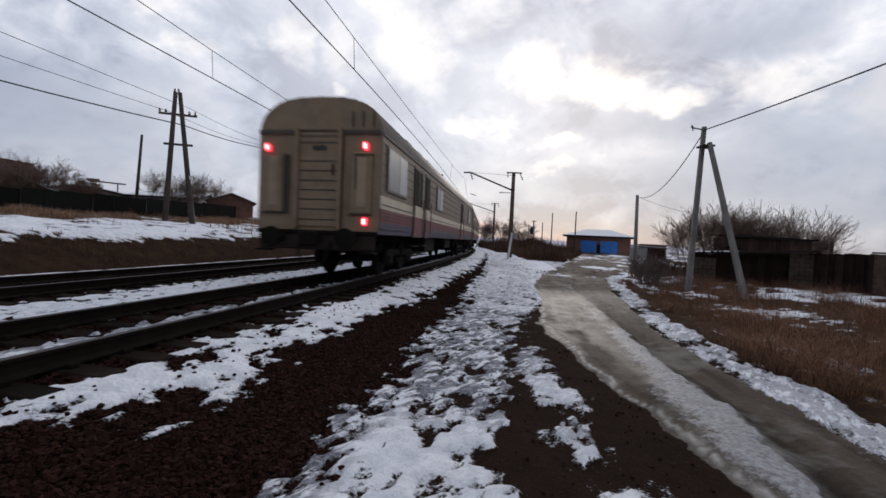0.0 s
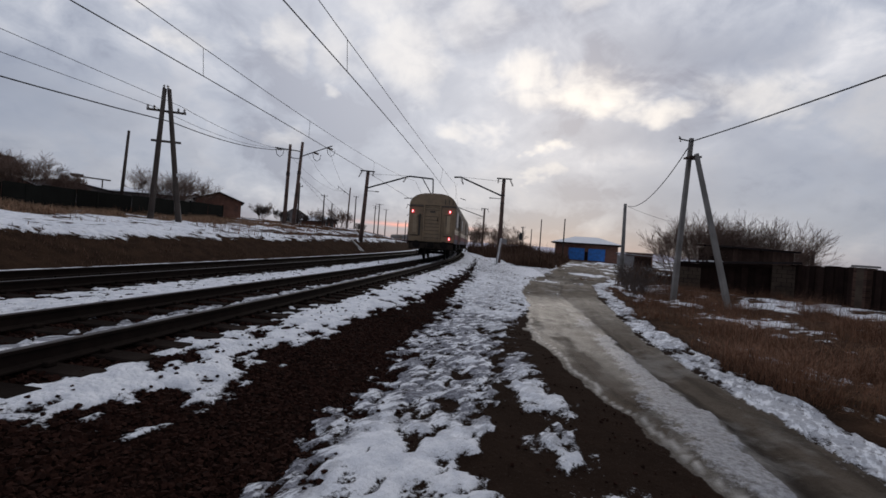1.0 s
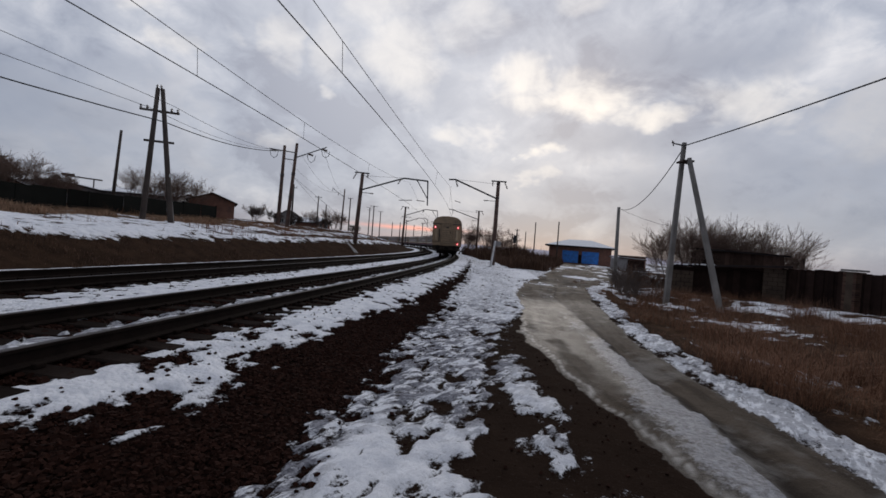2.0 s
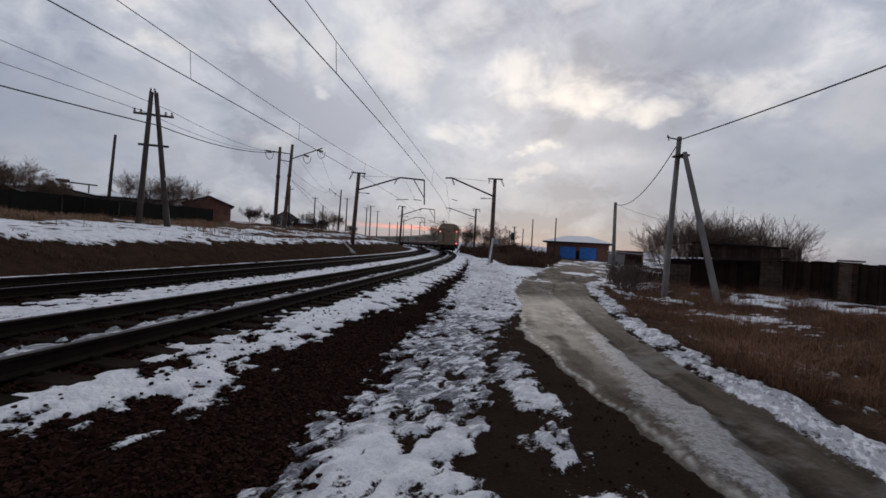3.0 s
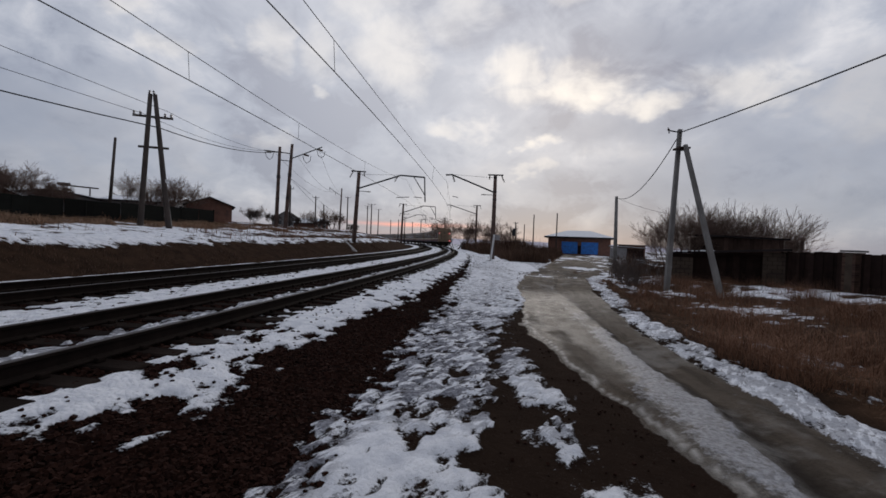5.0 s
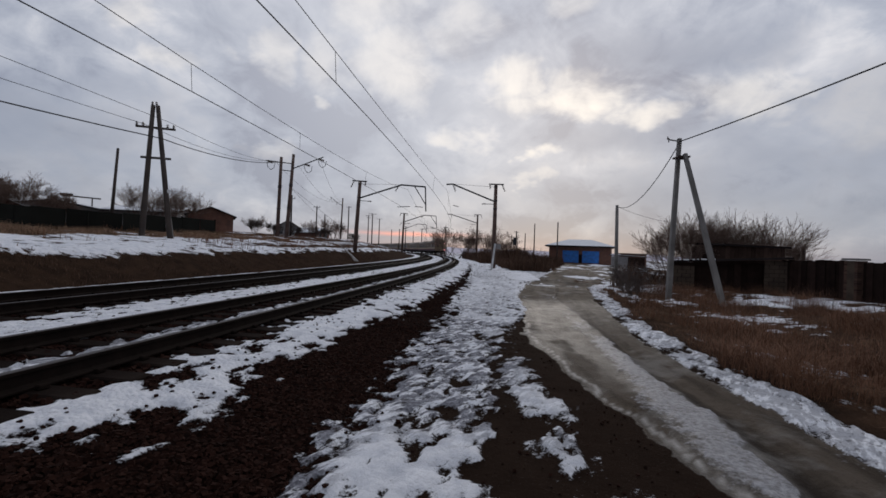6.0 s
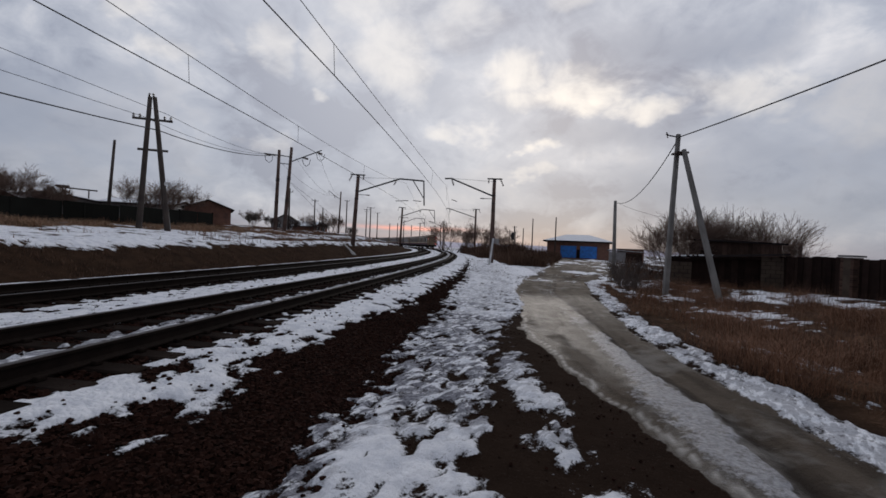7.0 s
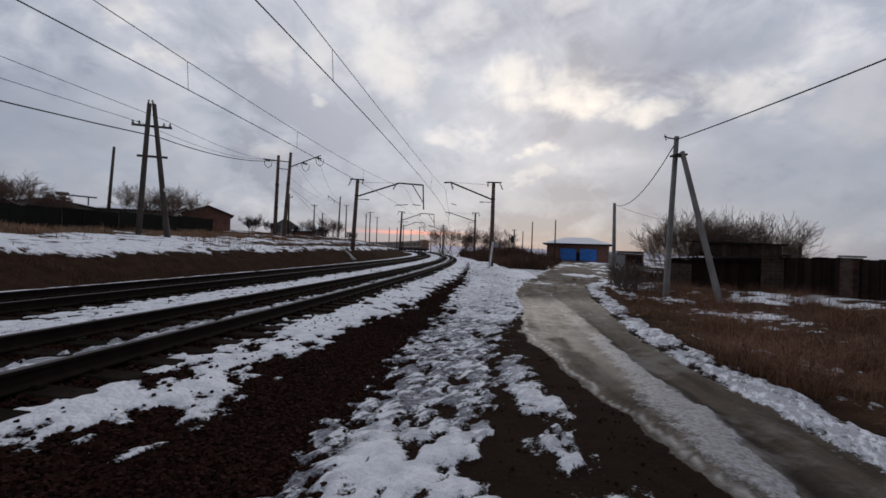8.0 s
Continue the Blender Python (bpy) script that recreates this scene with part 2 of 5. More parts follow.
def tube(bm, pts, radii, n=6, square=False, mat=0):
    """A tube through points; radii one or one for each point."""
    pts = [Vector(p) for p in pts]
    if isinstance(radii, (int, float)):
        radii = [radii] * len(pts)
    rings = []
    for i, p in enumerate(pts):
        d = (pts[min(i + 1, len(pts) - 1)] - pts[max(i - 1, 0)]).normalized()
        up = Vector((0, 0, 1)) if abs(d.z) < 0.9 else Vector((0, 1, 0))
        u = d.cross(up).normalized()
        w = u.cross(d)
        off = math.pi / n if square else 0
        rings.append([bm.verts.new(p + radii[i] * (u * math.cos(off + 2 * math.pi * k / n) + w * math.sin(off + 2 * math.pi * k / n))) for k in range(n)])
    for a, b in zip(rings, rings[1:]):
        for k in range(n):
            bm.faces.new((a[k], a[(k + 1) % n], b[(k + 1) % n], b[k])).material_index = mat
    bm.faces.new(rings[0][::-1]).material_index = mat
    bm.faces.new(rings[-1]).material_index = mat
    return bm


def tubed(pts, radii, n=6, square=False):
    return tube(bmesh.new(), pts, radii, n, square)


def stack(bm, base, axis, discs, n=10):
    """Turned shape: (distance, radius) along an axis."""
    axis = Vector(axis).normalized()
    return tube(bm, [Vector(base) + axis * d for d, _ in discs], [r for _, r in discs], n)


def from_arrays(name, verts, faces, mat, smooth=False):
    me = bpy.data.meshes.new(name)
    me.from_pydata(verts if isinstance(verts, list) else verts.tolist(), [], faces if isinstance(faces, list) else faces.tolist())
    me.materials.append(mat)
    if smooth:
        me.polygons.foreach_set("use_smooth", [True] * len(me.polygons))
    return new(name, me)


# ---- the line of the railway: an arc that bends left ----
RAD, CX, CY, A0 = 471.7, -470.89, 73.63, radians(-8.887)
GAP_TRACKS = 4.3


def trk(s, d, z=0.0):
    """The place s metres along the near track, d metres left of its middle."""
    a = A0 + s / RAD
    return Vector((CX + (RAD - d) * math.cos(a), CY + (RAD - d) * math.sin(a), z))


def trk_pose(s, d, z=0.0, turn=0.0):
    p = trk(s, d, z)
    return pose(p.x, p.y, p.z, 0, 0, math.degrees(A0 + s / RAD) + turn)


def to_sd(x, y):
    return RAD * (np.arctan2(y - CY, x - CX) - A0), RAD - np.hypot(x - CX, y - CY)


def lattice(x, y, seed):
    """Smooth value noise, 0 to 1."""
    xi, yi = np.floor(x).astype(np.int64), np.floor(y).astype(np.int64)
    fx, fy = x - xi, y - yi
    fx, fy = fx * fx * (3 - 2 * fx), fy * fy * (3 - 2 * fy)

    def h(i, j):
        n = (i * 374761393 + j * 668265263 + seed * 974634777) & 0xFFFFFFFF
        n = ((n ^ (n >> 13)) * 1274126177) & 0xFFFFFFFF
        return ((n ^ (n >> 16)) & 0xFFFF) / 65535.0

    return (h(xi, yi) * (1 - fx) + h(xi + 1, yi) * fx) * (1 - fy) + (h(xi, yi + 1) * (1 - fx) + h(xi + 1, yi + 1) * fx) * fy


def fbm(x, y, seed, octaves=4):
    v, a, t = 0.0, 0.5, 0.0
    for o in range(octaves):
        v = v + a * lattice(x * 2 ** o + 7.3 * o, y * 2 ** o + 3.1 * o, seed + o)
        t += a
        a *= 0.55
    return v / t


def ramp01(v, a, b):
    t = np.clip((v - a) / (b - a), 0, 1)
    return t * t * (3 - 2 * t)


def ground_height(s, d):
    """The lie of the land without snow and small lumps."""
    right = np.interp(-d, [-1.8, 0, 1.5, 2.0, 3.4, 4.2, 6.0, 9, 20, 60, 300, 3000], [-0.225, -0.225, -0.235, -0.29, -0.50, -0.50, -0.54, -0.56, -0.62, -0.8, -2.0, -14])
    left = np.interp(d, [1.8, 2.9, 5.8, 6.6, 7.6, 8.3, 10.4, 13, 17, 22, 40, 150, 460, 3000], [-0.225, -0.235, -0.215, -0.20, -0.36, -0.33, 0.60, 0.74, 0.92, 1.20, 1.8, 2.6, 3.0, 3.0])
    right = right + 0.27 * ramp01(-d, 12.6, 16.5) * ramp01(s, 36, 26)
    rise = ramp01(d, 8, 11) * np.interp(s, [-20, 13, 48, 75, 110, 200], [-0.2, 0.15, 0.45, 0.5, 0.3, 0.1]) + ramp01(d, 11, 20) * np.interp(s, [-20, 20, 95, 200], [-0.2, 0.2, 1.15, 1.4])
    return np.where(d > 1.8, left + rise, right)


ROAD_S = [-30, 2, 3.4, 4.9, 5.4, 6.9, 8.3, 9.6, 12.4, 18, 24.8, 34, 45, 70, 110]
ROAD_L = [-6.7, -6.5, -6.43, -6.26, -5.97, -5.69, -5.36, -5.24, -5.36, -5.40, -6.2, -8.2, -10.8, -17.5, -31]
ROAD_R = [-8.6, -8.1, -8.0, -7.9, -7.84, -7.75, -7.72, -7.66, -7.9, -8.5, -9.6, -14.2, -19.5, -26, -36]
RIDGE_S = [-30, 2, 3.4, 5.2, 6.5, 8.5, 10.5, 14, 18, 24, 34]
RIDGE_L = [-6.7, -6.55, -6.52, -6.45, -6.45, -6.42, -6.40, -6.2, -6.15, -7.0, -10.4]
RIDGE_R = [-7.25, -7.10, -7.09, -7.14, -7.0, -6.92, -6.95, -6.95, -6.95, -7.9, -11.6]


def cover(s, d):
    """Where snow lies (0..1, edge at 0.5), where the icy road runs, and the ruts' depth."""
    n1 = fbm(s / 0.55, d / 0.40, 11, 4) - 0.5
    n2 = fbm(s / 0.16, d / 0.10, 31, 3) - 0.5
    n3 = fbm(s / 3.0, d / 1.6, 51, 4) - 0.5
    nf = fbm(s / 9.0, d / 5.0, 71, 4) - 0.5
    road_l, road_r = np.interp(s, ROAD_S, ROAD_L), np.interp(s, ROAD_S, ROAD_R)
    f = np.full_like(s, -1.0)

    def band(lo, hi, rough, soft=1.0):
        mid, half = (lo + hi) / 2, abs(hi - lo) / 2
        return np.minimum((half - np.abs(d - mid)) * soft, 0.24) + n1 * rough + n2 * rough * 0.5

    def put(g, where=True):
        nonlocal f
        f = np.where(where, np.maximum(f, g), f)

    put(band(np.interp(s, [0, 1.8, 2.3, 2.7, 3.3, 4, 5.5, 7.5, 10, 20, 35], [-1.25, -1.45, -1.75, -2.0, -2.2, -2.25, -2.1, -2.05, -2.3, -2.4, -2.5]), -1.22, 0.95) + n1 * 0.15 + n2 * 0.5, d > -3.2)             # shoulder by the near track
    put(band(0.98, 3.02, 0.6) + n2 * 1.3 - 0.03, (d > 0.7) & (d < 3.4))                             # between the tracks
    put(band(-0.30, 0.04, 0.30) + n2 * 0.6 + 0.0, (d > -0.66) & (d < 0.5))                       # a strip between the rails
    put(band(5.75, 7.0, 0.5), (d > 5.2) & (d < 7.6))                             # beyond the far track
    left = np.interp(s, [0, 2.6, 4.1, 5.5, 7.2, 9.5, 12.5, 34, 80], [-3.5, -3.46, -3.52, -3.40, -3.30, -3.42, -3.25, -2.9, -2.4])
    rightp = np.interp(s, [0, 3, 3.4, 3.75, 4.2, 4.6, 5.7, 6.7, 8.6, 10.3, 13.8, 18, 24, 30, 40, 80], [-4.75, -4.72, -4.60, -4.61, -4.80, -4.68, -4.66, -4.72, -4.62, -5.0, -5.8, -6.0, -6.9, -8.0, -10.5, -16])
    e = left - d
    path = np.minimum(np.minimum(np.where(e < 0, 1.6 * e, 0.5 * e), (d - rightp) * 1.5), 0.17) + n1 * 0.6 + n2 * 1.1 + n3 * 0.3 + 0.01
    put(path, (d < -2.3) & (d > rightp - 0.8))
    # a broken strip of snow between the path and the ice
    strip = np.interp(s, [2, 3.1, 3.6, 4.1, 4.6, 5.5, 6.2, 7.0], [-5.75, -5.62, -5.48, -5.36, -5.38, -5.10, -4.92, -5.06])
    wide = np.interp(s, [1.5, 3.0, 3.9, 4.25, 4.38, 4.5, 5.0, 5.6, 6.3, 6.6, 7.0, 7.3], [0.16, 0.12, 0.17, 0.10, -0.02, 0.06, 0.20, 0.24, 0.16, 0.02, 0.07, -0.2])
    put(np.minimum(wide - np.abs(d - strip), 0.15) + n1 * 0.45 + n2 * 0.7, (s > 1) & (s < 9.5))
    e = d - (road_r - 0.62 - 0.4 * n3)
    bank = np.minimum(np.minimum(road_r - d, np.where(e < 0, 1.8 * e, e)), 0.22) + n1 * 1.0 + n2 * 0.55
    put(bank, (d < road_r + 0.25) & (d > road_r - 2.2))
    # rough grass beyond the road, with patches
    put((nf * 1.6 + n3 * 1.3 + n1 * 0.8 + n2 * 0.5 - 0.24 - 0.32 * ramp01(s, 12, 7)), d < road_r - 1.2)
    for s0, d0, ws, wd in ((14.0, -12.3, 1.5, 1.1), (19.8, -16.6, 2.0, 1.4), (16.8, -17.0, 1.3, 1.5), (17.5, -11.6, 1.4, 0.9), (24.0, -12.6, 2.2, 1.0)):
        put(0.30 - 0.42 * np.hypot((s - s0) / ws, (d - d0) / wd) + n1 * 1.1 + n2 * 1.2 + n3 * 0.6, (np.abs(s - s0) < 2 * ws) & (np.abs(d - d0) < 2 * wd))
    put((nf * 1.8 + n3 * 1.2 + n1 * 0.5 + 0.02), (d < road_r - 0.6) & (s > 24))
    put(0.5 - 0.6 * np.hypot((s - 37) / 4.5, (d + 18.0) / 2.6) + n1 * 0.8 + n3 * 0.5, (s > 27) & (s < 47) & (d < -13))
    # the field above the bank
    put(np.minimum(np.minimum(d - 10.1, (17.0 - d) * 0.5), 0.16) + n1 * 0.9 + n2 * 0.9 + n3 * 0.65 + 0.02 - 0.16 * ramp01(s, 26, 48) - 0.4 * np.exp(-((d - 12.8) / 1.0) ** 2) * ramp01(s, 27, 36), (d > 9.6) & (d < 18.6))
    put(np.minimum(0.34 - np.abs(d - 11.0) * 0.45, 0.2) + n1 * 0.9 + n2 * 0.7 + n3 * 0.5, (s > 20) & (s < 80) & (d > 9.9) & (d < 12.2))
    put(n3 * 1.5 + nf * 1.5 - 0.25, d > 18)
    put(nf * 1.2 + n3 * 0.8 - 0.15, (np.abs(s) > 110) & (d < -2.3))
    put(-0.9 + 0 * s, (d > 7.6) & (d < 9.6))
    onroad = np.minimum(d - road_r, road_l - d) + n1 * 0.42 + n2 * 0.16 + n3 * 0.22
    road = ramp01(onroad, -0.09, 0.11) * ramp01(s, 135, 105)
    u = (d - road_r) / np.maximum(road_l - road_r, 0.5)                           # 0 at the far side, 1 at the near side
    road = road * (1 - 0.85 * ramp01(s + n3 * 8, 17, 34) * ramp01(nf * 1.0 + n3 * 1.6 + n1 * 0.6, -0.14, 0.2))
    rl, rr = np.interp(s, RIDGE_S, RIDGE_L), np.interp(s, RIDGE_S, RIDGE_R)
    ridge = ramp01(rl - d + n1 * 0.45 + n2 * 0.2, -0.06, 0.30) * ramp01(d - rr + n1 * 0.22 + n2 * 0.18, -0.03, 0.06) * (0.45 + 0.55 * ramp01(n3 + n1 * 0.8, -0.25, 0.1)) * (1 - 0.55 * ramp01(s, 7, 14))
    mud = ramp01(rr - d + n1 * 0.12, -0.02, 0.12) * (0.35 + 0.5 * ramp01(s, 16, 7))
    mud = np.maximum(mud, 0.75 * ramp01(n3 * 1.3 + n1 * 0.7, 0.02, 0.28) * ramp01(d - rl, 0.0, 0.25))
    mud = np.maximum(mud, 0.9 * ramp01(s + n3 * 7 + n1 * 3, 12, 20))
    mud = np.maximum(mud, 0.95 * ramp01(s + n3 * 2, 8.5, 5.0) * ramp01(d - rl + n1 * 0.2, -0.12, 0.10))
    wd = np.interp(s, [2, 4, 6, 7.5, 9, 10.5, 11.5, 30], [0.17, 0.15, 0.09, 0.05, 0.05, 0.09, 0.03, 0.03])
    dark = np.exp(-((d - rr + wd * 0.9 + n1 * 0.10) / wd) ** 2) * ramp01(n3 + n1 * 0.3 + 0.25 * ramp01(s, 8, 5), -0.30, 0.0)
    dark = np.maximum(dark, 0.9 * ramp01(np.abs(s - 29) * 0.09 - 0.33 - n3 * 0.9 - n1 * 0.5, 0.02, -0.06))
    deep = ramp01(onroad, 0.02, 0.30)
    f = np.where(road > 0.02, -0.6 * deep + np.minimum(f, 0.2) * (1 - deep), f)
    f = np.where((onroad > 0) & (s > 15), np.maximum(f, nf * 1.2 + n3 * 1.8 + n1 * 0.9 + n2 * 0.5 - 0.60 + 0.46 * ramp01(s, 20, 36)), f)
    streak = fbm(s / 2.2, u / 0.07, 151, 4) * 0.7 + fbm(s / 0.5, u / 0.2, 161, 3) * 0.3
    rut = -0.05 * (np.exp(-((d - rr + 0.22) / 0.16) ** 2) + 0.5 * np.exp(-((d - rl - 0.3) / 0.2) ** 2)) * road + 0.035 * ridge * road
    rim = np.exp(-((onroad - 0.13) / 0.03) ** 2) * (d > (road_l + road_r) / 2) * ramp01(n3, -0.2, 0.0) * ramp01(s, 16, 9)
    return np.clip(0.5 + f * 1.6, 0, 1), road, ridge * road, rut + 0.012 * rim, rim, mud * road, dark * road, streak, n1, n2


def ground_material():
    m = bpy.data.materials.new("ground_snow_ice_and_gravel")
    m.use_nodes = True
    nt = m.node_tree
    L = nt.links.new
    b = nt.nodes["Principled BSDF"]
    geo = nt.nodes.new("ShaderNodeTexCoord").outputs["Object"]

    def attr(name):
        n = nt.nodes.new("ShaderNodeAttribute")
        n.attribute_name = name
        return n.outputs["Fac"]

    def tex(scale, detail=4, rough=0.55):
        n = nt.nodes.new("ShaderNodeTexNoise")
        n.inputs["Scale"].default_value, n.inputs["Detail"].default_value, n.inputs["Roughness"].default_value = scale, detail, rough
        L(geo, n.inputs["Vector"])
        return n.outputs["Fac"]

    def rng(v, a, c, lo=0.0, hi=1.0):
        n = nt.nodes.new("ShaderNodeMapRange")
        n.interpolation_type = "SMOOTHSTEP"
        for i, q in zip((1, 2, 3, 4), (a, c, lo, hi)):
            n.inputs[i].default_value = q
        L(v, n.inputs[0])
        return n.outputs[0]

    def calc(op, a, c):
        n = nt.nodes.new("ShaderNodeMath")
        n.operation = op
        for i, v in enumerate((a, c)):
            if isinstance(v, (int, float)):
                n.inputs[i].default_value = v
            else:
                L(v, n.inputs[i])
        return n.outputs[0]

    def mixc(fac, a, c):
        n = nt.nodes.new("ShaderNodeMix")
        n.data_type = "RGBA"
        for i, v in ((0, fac), (6, a), (7, c)):
            if isinstance(v, (int, float)):
                n.inputs[i].default_value = v
            elif isinstance(v, tuple):
                n.inputs[i].default_value = (*v, 1)
            else:
                L(v, n.inputs[i])
        return n.outputs[2]

    cell = nt.nodes.new("ShaderNodeTexVoronoi")
    cell.inputs["Scale"].default_value = 22
    L(geo, cell.inputs["Vector"])
    stones = mixc(rng(cell.outputs["Color"], 0.1, 0.9), (0.006, 0.003, 0.0024), (0.020, 0.0105, 0.008))
    earth = mixc(tex(3.0, 6), (0.0145, 0.0088, 0.0063), (0.034, 0.0212, 0.0152))
    earth = mixc(rng(tex(60, 2), 0.62, 0.72), earth, (0.05, 0.038, 0.031))
    turf = mixc(rng(tex(2.0, 6), 0.3, 0.7), (0.020, 0.0115, 0.0075), (0.085, 0.048, 0.029))
    turf = mixc(rng(tex(26, 4, 0.7), 0.5, 0.75), turf, (0.15, 0.092, 0.058))
    soil = mixc(attr("gravel"), earth, stones)
    soil = mixc(attr("turf"), soil, turf)
    ice = mixc(tex(2.2, 6, 0.6), (0.072, 0.062, 0.052), (0.185, 0.168, 0.148))
    ice = mixc(rng(tex(9, 5), 0.45, 0.7), ice, (0.135, 0.122, 0.107))
    ice = mixc(attr("mud"), ice, mixc(tex(3.2, 6, 0.6), (0.050, 0.036, 0.026), (0.135, 0.107, 0.080)))
    ice = mixc(attr("dark"), ice, (0.016, 0.012, 0.010))
    ice = mixc(rng(attr("streak"), 0.30, 0.62), mixc(0.72, ice, (0.034, 0.025, 0.018)), ice)
    # pale patches paint the wet sheen into the ice colour
    ice = mixc(rng(tex(1.1, 5, 0.6), 0.5, 0.68), ice, mixc(0.5, ice, (0.27, 0.255, 0.235)))
    ridge = rng(calc("ADD", attr("ridge"), calc("ADD", calc("MULTIPLY", calc("SUBTRACT", tex(16, 6, 0.7), 0.5), 2.2), calc("MULTIPLY", calc("SUBTRACT", tex(3.5, 4), 0.5), 1.4))), 0.35, 1.0)
    ice = mixc(ridge, ice, mixc(rng(tex(20, 5, 0.7), 0.35, 0.7), (0.24, 0.235, 0.24), (0.42, 0.42, 0.44)))
    ice = mixc(attr("rim"), ice, (0.42, 0.40, 0.37))
    snow = mixc(rng(tex(5, 5), 0.35, 0.7), (0.90, 0.91, 0.94), (0.70, 0.72, 0.77))
    # footprints and scuffs run slantwise across the path
    slant = nt.nodes.new("ShaderNodeMapping")
    slant.vector_type = "TEXTURE"
    slant.inputs["Rotation"].default_value = (0, 0, radians(-38))
    slant.inputs["Scale"].default_value = (1, 3.0, 1)
    L(geo, slant.inputs[0])

    def scuff(scale, detail, rough):
        n = nt.nodes.new("ShaderNodeTexNoise")
        n.inputs["Scale"].default_value, n.inputs["Detail"].default_value, n.inputs["Roughness"].default_value = scale, detail, rough
        n.inputs["Distortion"].default_value = 0.35
        L(slant.outputs[0], n.inputs["Vector"])
        return n.outputs["Fac"]

    marks = scuff(9.0, 6, 0.66)
    grey = calc("MULTIPLY", attr("trampled"), rng(marks, 0.43, 0.53))
    snow = mixc(grey, snow, mixc(rng(tex(22, 5, 0.7), 0.3, 0.7), (0.10, 0.10, 0.118), (0.36, 0.365, 0.40)))
    pits = calc("MULTIPLY", attr("trampled"), rng(scuff(15.0, 5, 0.7), 0.56, 0.62))
    snow = mixc(pits, snow, (0.045, 0.036, 0.033))
    grain = calc("ADD", calc("SUBTRACT", tex(30, 5, 0.7), 0.5), calc("MULTIPLY", calc("SUBTRACT", scuff(12.0, 4, 0.65), 0.5), 0.7))
    sf = rng(calc("ADD", attr("snow"), calc("MULTIPLY", grain, 0.85)), 0.43, 0.60)
    wet = calc("MULTIPLY", attr("road"), 1.0)
    wet = rng(calc("ADD", wet, calc("MULTIPLY", grain, 0.5)), 0.40, 0.62)
    col = mixc(wet, soil, ice)
    col = mixc(sf, col, snow)
    L(col, b.inputs["Base Color"])
    r = mixc(wet, (0.92, 0.92, 0.92), mixc(attr("mud"), (0.5, 0.5, 0.5), (0.8, 0.8, 0.8)))
    r = mixc(sf, r, (0.75, 0.75, 0.75))
    L(r, b.inputs["Roughness"])
    sp = mixc(wet, (0.01, 0.01, 0.01), mixc(attr("mud"), (0.14, 0.14, 0.14), (0.02, 0.02, 0.02)))
    L(sp, b.inputs["Specular IOR Level"])
    h = calc("ADD", calc("MULTIPLY", cell.outputs["Distance"], calc("MULTIPLY", attr("gravel"), -0.03)), calc("MULTIPLY", tex(14, 6, 0.68), 0.05))
    h = calc("ADD", h, calc("MULTIPLY", sf, 0.02))
    h = calc("ADD", h, calc("MULTIPLY", calc("MULTIPLY", marks, attr("trampled")), -0.05))
    bn = nt.nodes.new("ShaderNodeBump")
    bn.inputs["Strength"].default_value, bn.inputs["Distance"].default_value = 0.8, 1.0
    L(h, bn.inputs["Height"])
    L(bn.outputs[0], b.inputs["Normal"])
    return m


def spread(fine_lo, fine_hi, step, lo, hi, grow):
    mid = list(np.arange(fine_lo, fine_hi, step))
    up, q = [], step
    v = fine_hi
    while v < hi:
        up.append(v)
        q *= grow
        v += q
    dn, q = [], step
    v = fine_lo - step
    while v > lo:
        dn.append(v)
        q *= grow
        v -= q
    return np.array(dn[::-1] + mid + up + [hi])


